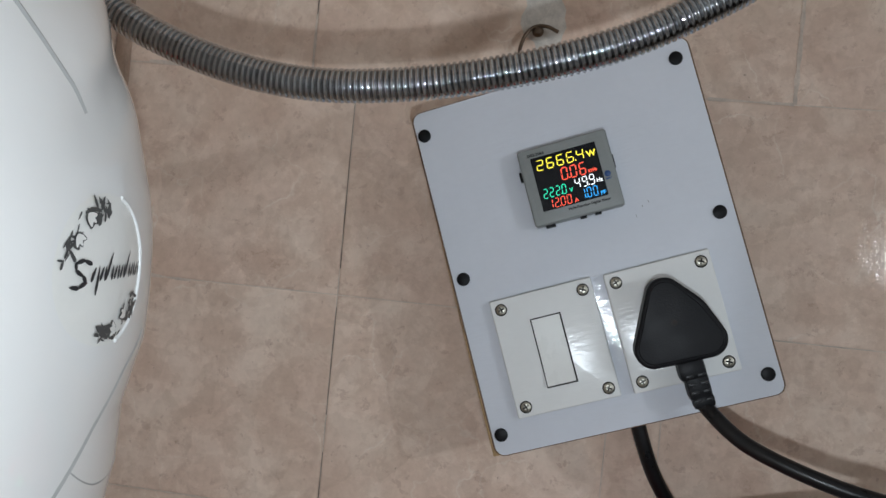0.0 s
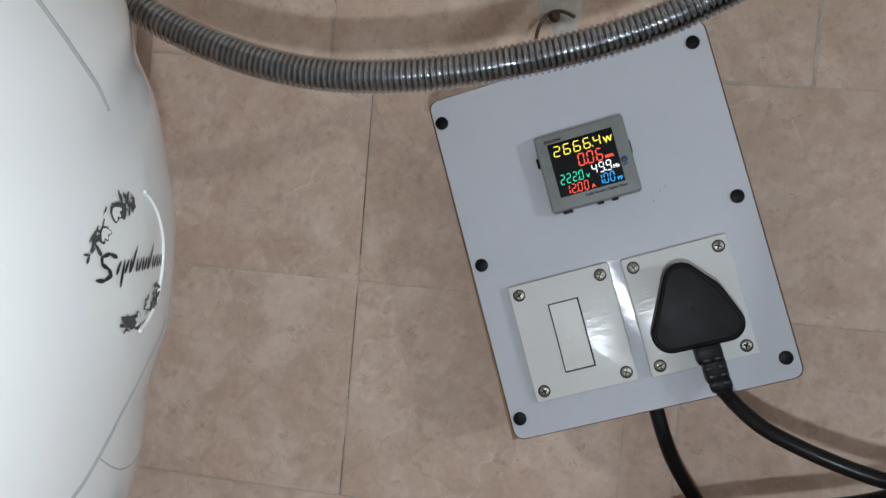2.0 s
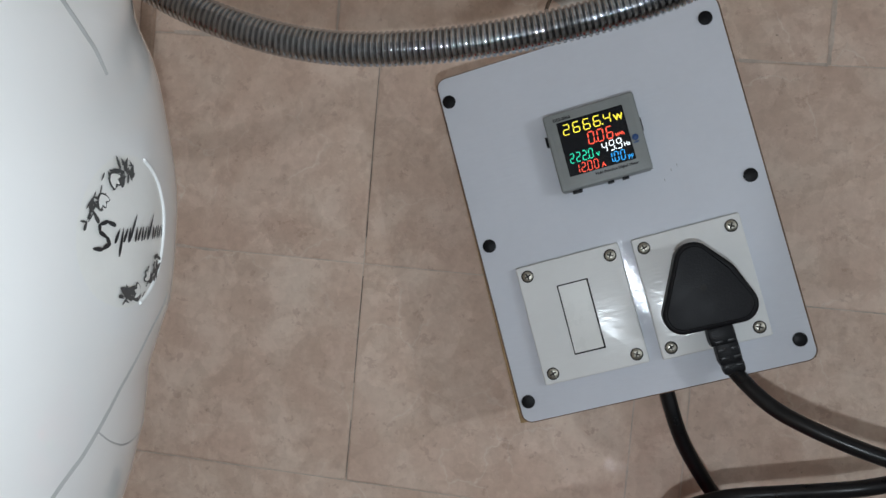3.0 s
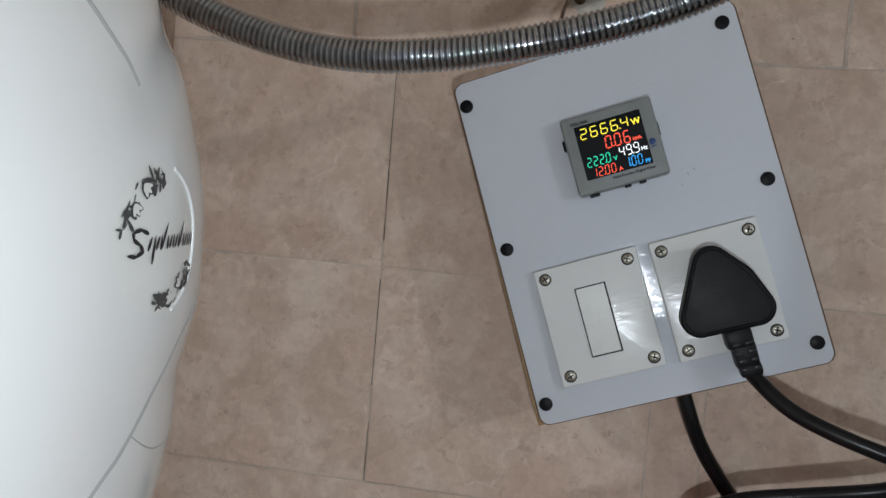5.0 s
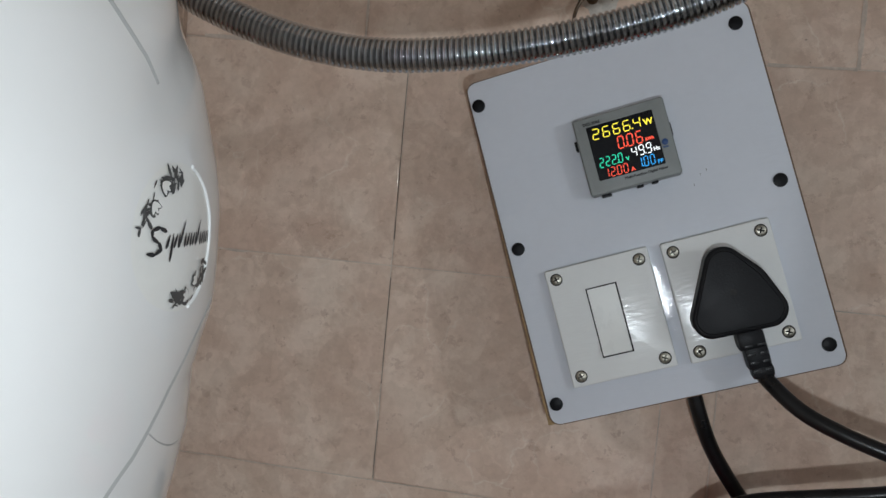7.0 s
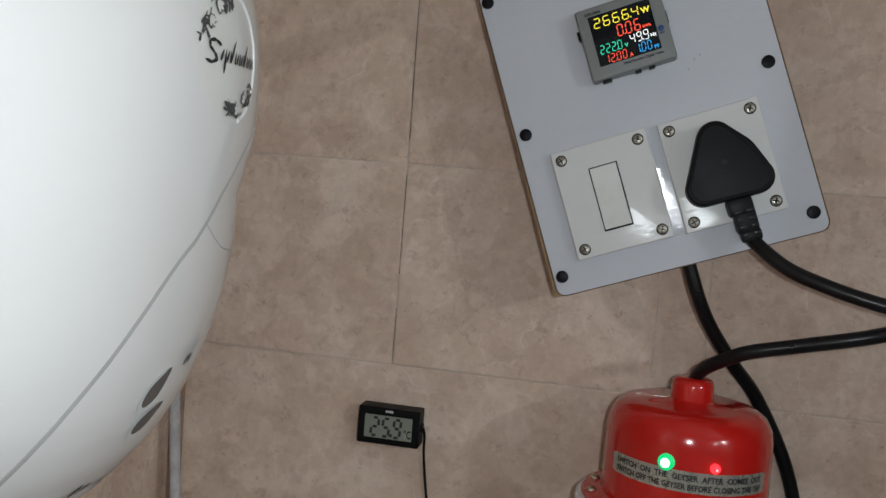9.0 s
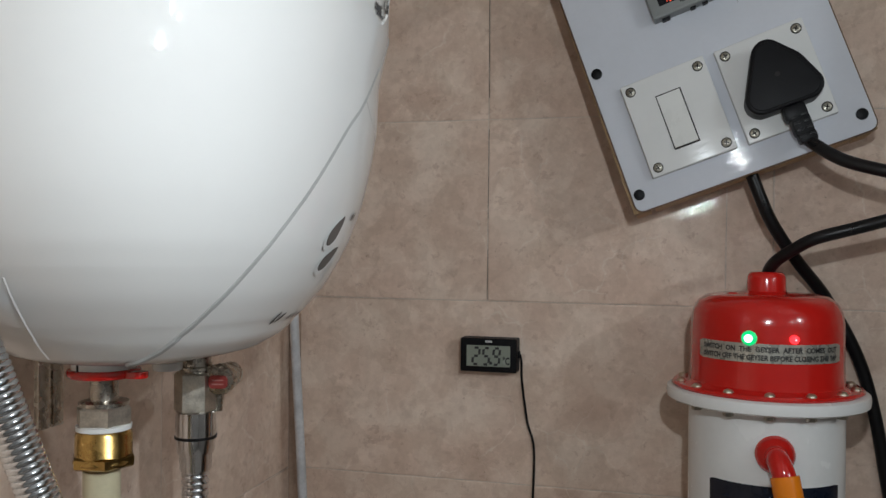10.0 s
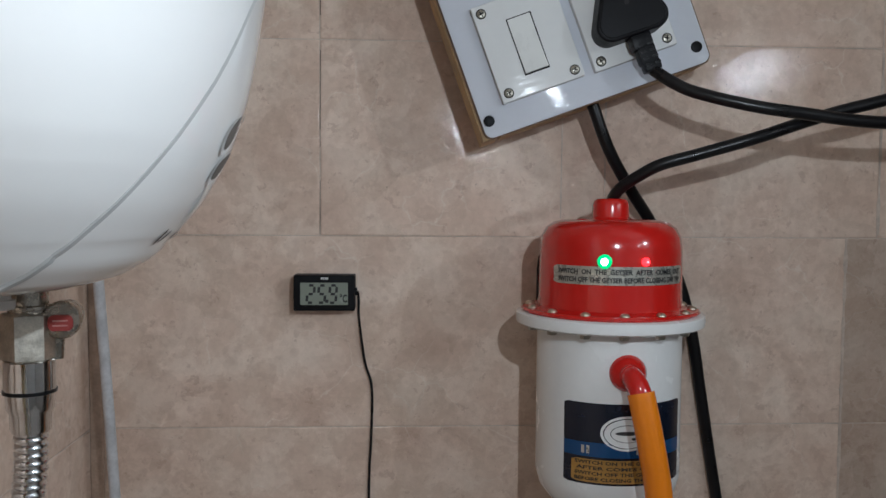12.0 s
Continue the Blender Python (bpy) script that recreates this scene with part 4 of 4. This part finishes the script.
lefth = [(-0.182, -0.500, 1.78), (-0.168, -0.505, 1.65), (-0.150, -0.503, 1.50), (-0.127, -0.480, 1.40), (-0.104, -0.452, 1.30), (-0.082, -0.428, 1.20), (-0.062, -0.41, 1.10), (-0.05, -0.40, 0.95), (-0.06, -0.40, 0.80)]
tagged(part("flexible_hose", tube(lefth, 0.0080, 0.00068, 24, (0.0073, 0.0079, 0.0080, 0.0079)), HOSE_LIT), "ribbed flexible steel hose hanging in front of the heater", "hose")
tagged(part("heater_cable", tube([(-0.165, -0.20, 1.40), (-0.172, -0.12, 1.385), (-0.1705, -0.05, 1.345), (-0.1685, -0.035, 1.310), (-0.166, -0.035, 1.265), (-0.1575, -0.035, 1.125), (-0.150, -0.035, 0.95), (-0.15, -0.03, 0.6)], 0.0041, 0.004, 14), CORD), "dirty white heater cord hanging in the corner of the tiled walls", "cable")

# ---- the corner ----
TAN = surface("tan_corner_grout", (0.46, 0.33, 0.25), 0.6, var=0.25, scale=60, bump=0.4)
trim = part("corner_trim", box(0.010, 0.007, ZC, 0.002, (XL + 0.0052, -0.0037, ZC / 2)), TAN, smooth=True)
tagged(trim, "tan grout strip filling the corner between the tiled walls", "trim", kind="structure")

# ---- tiles ----
PITCH, FIRST = 0.1587, 1.3000
GAPW = 0.0004


def tile_mesh(w, h, material):
    """A glazed tile whose face rolls over softly at its edges; x, y across, z out."""
    bm = bmesh.new()
    roll = 0.0016
    steps = [(0.0, -0.0050), (0.0, -roll * 0.62)] + [(roll * (1 - math.cos(radians(a))), -roll * 0.62 * (1 - math.sin(radians(a)))) for a in (28, 52, 72, 90)] + [(roll + 0.0004, 0.0)]
    rings = [[bm.verts.new((sx * (w / 2 - e), sy * (h / 2 - e), z)) for sx, sy in ((-1, -1), (1, -1), (1, 1), (-1, 1))] for e, z in steps]
    for a, b in zip(rings, rings[1:]):
        for i in range(4):
            j = (i + 1) % 4
            bm.faces.new((a[i], a[j], b[j], b[i]))
    bm.faces.new(rings[-1])
    for f in bm.faces:
        f.smooth = True
    bm.normal_update()
    me = bpy.data.meshes.new("tile")
    bm.to_mesh(me)
    bm.free()
    me.materials.append(material)
    return me


cache = {}


def lay(parent, m, w, h, inv, material=TILE):
    key = (round(w, 4), round(h, 4), material.name)
    if key not in cache:
        cache[key] = tile_mesh(w - GAPW, h - GAPW, material)
    ob = new("tile", cache[key])
    ob.parent = parent
    ob.matrix_parent_inverse = inv
    ob.matrix_basis = m


def columns(first, width, lo, hi):
    xs = [first + width * i for i in range(-12, 14)]
    return [lo] + [x for x in xs if lo + 0.01 < x < hi - 0.01] + [hi]


inv_b, inv_l = wall_back.matrix_basis.inverted(), wall_left.matrix_basis.inverted()
ROWS_Z = [FIRST + PITCH * i for i in range(-8, 8)]
for z in ROWS_Z:
    h = PITCH
    if z + h > ZC:
        h = ZC - z
    z0 = max(z, 0.0)
    k = round((z - FIRST) / PITCH)
    if k in (0, 1):
        xs = columns(0.0, 0.2345, XL, XR)
    elif k == 2:
        xs = [XL, -0.034, 0.130, 0.301, 0.535, 0.77, XR]
    else:
        xs = [XL, 0.207, 0.442, 0.676, 0.91, XR] if k < 0 else columns(0.34, 0.2345, XL, XR)
    for a, b in zip(xs, xs[1:]):
        lay(wall_back, pose((a + b) / 2, 0, (z0 + z + h) / 2, 90, 0, 0), b - a, z + h - z0, inv_b, TILE_DARK if k < 0 and a > 0.44 else TILE)
    ys = columns(-0.21 if k % 2 else -0.09, 0.2345, YF, 0.0)
    for a, b in zip(ys, ys[1:]):
        lay(wall_left, pose(XL, (a + b) / 2, (z0 + z + h) / 2, 90, 0, 90), b - a, z + h - z0, inv_l)

# ---- joint lines: dark hair cracks and smeared pale grout ----
def smear(x0, z0, x1, z1, w, material, label, seed):
    rng = random.Random(seed)
    d = Vector((x1 - x0, z1 - z0))
    n = max(4, int(d.length / 0.008))
    side = Vector((-d.y, d.x)).normalized()
    l, r = [], []
    for i in range(n + 1):
        c = Vector((x0, z0)) + d * i / n
        k = w / 2 * (1 if w < 0.0002 else rng.uniform(0.35, 1.25))
        l.append(c + side * k)
        r.append(c - side * k)
    ob = part("joint_line", slab([tuple(p) for p in l + r[::-1]], 0.0002, 0.0006), material, wall_back, label, False)
    ob.matrix_parent_inverse = inv_b
    ob.matrix_basis = UPRIGHT


CRACK = surface("dark_joint_dirt", (0.15, 0.105, 0.08), 0.8, var=0.4, scale=300)
smear(0.0, 1.302, 0.0003, 1.345, 0.00035, CRACK, "dark hair joint", 1)
smear(0.0003, 1.372, 0.0006, 1.450, 0.00035, CRACK, "dark hair joint", 15)
smear(0.0006, 1.478, 0.0, 1.562, 0.0005, CRACK, "dark hair joint", 2)
smear(0.0, 1.562, 0.0, 1.600, 0.0003, CRACK, "dark hair joint", 16)
smear(-0.034, 1.66, -0.033, 1.71, 0.0007, CRACK, "dark hair joint", 3)
smear(-0.034, 1.62, -0.034, 1.66, 0.0030, GROUT, "smeared pale grout", 4)
smear(-0.16, 1.6180, -0.105, 1.6170, 0.0028, GROUT, "smeared pale grout", 5)
smear(0.245, 1.6175, 0.301, 1.6175, 0.0022, GROUT, "smeared pale grout", 6)
smear(0.3015, 1.6175, 0.3015, 1.75, 0.0042, GROUT, "smeared pale grout", 7)
smear(-0.15, 1.4595, -0.112, 1.4580, 0.0022, GROUT, "smeared pale grout", 8)
smear(-0.14, 1.3005, -0.06, 1.3000, 0.0012, GROUT, "smeared pale grout", 9)
smear(0.2345, 1.315, 0.2345, 1.42, 0.0012, GROUT, "smeared pale grout", 10)
smear(0.1980, 1.315, 0.1985, 1.40, 0.0012, GROUT, "smeared pale grout", 11)
smear(0.4420, 1.05, 0.4420, 1.300, 0.0030, GROUT, "smeared pale grout", 12)
smear(0.4690, 1.303, 0.4690, 1.455, 0.0030, GROUT, "smeared pale grout", 13)
smear(0.0006, 1.300, 0.17, 1.3002, 0.0005, GROUT, "thin pale grout", 14)
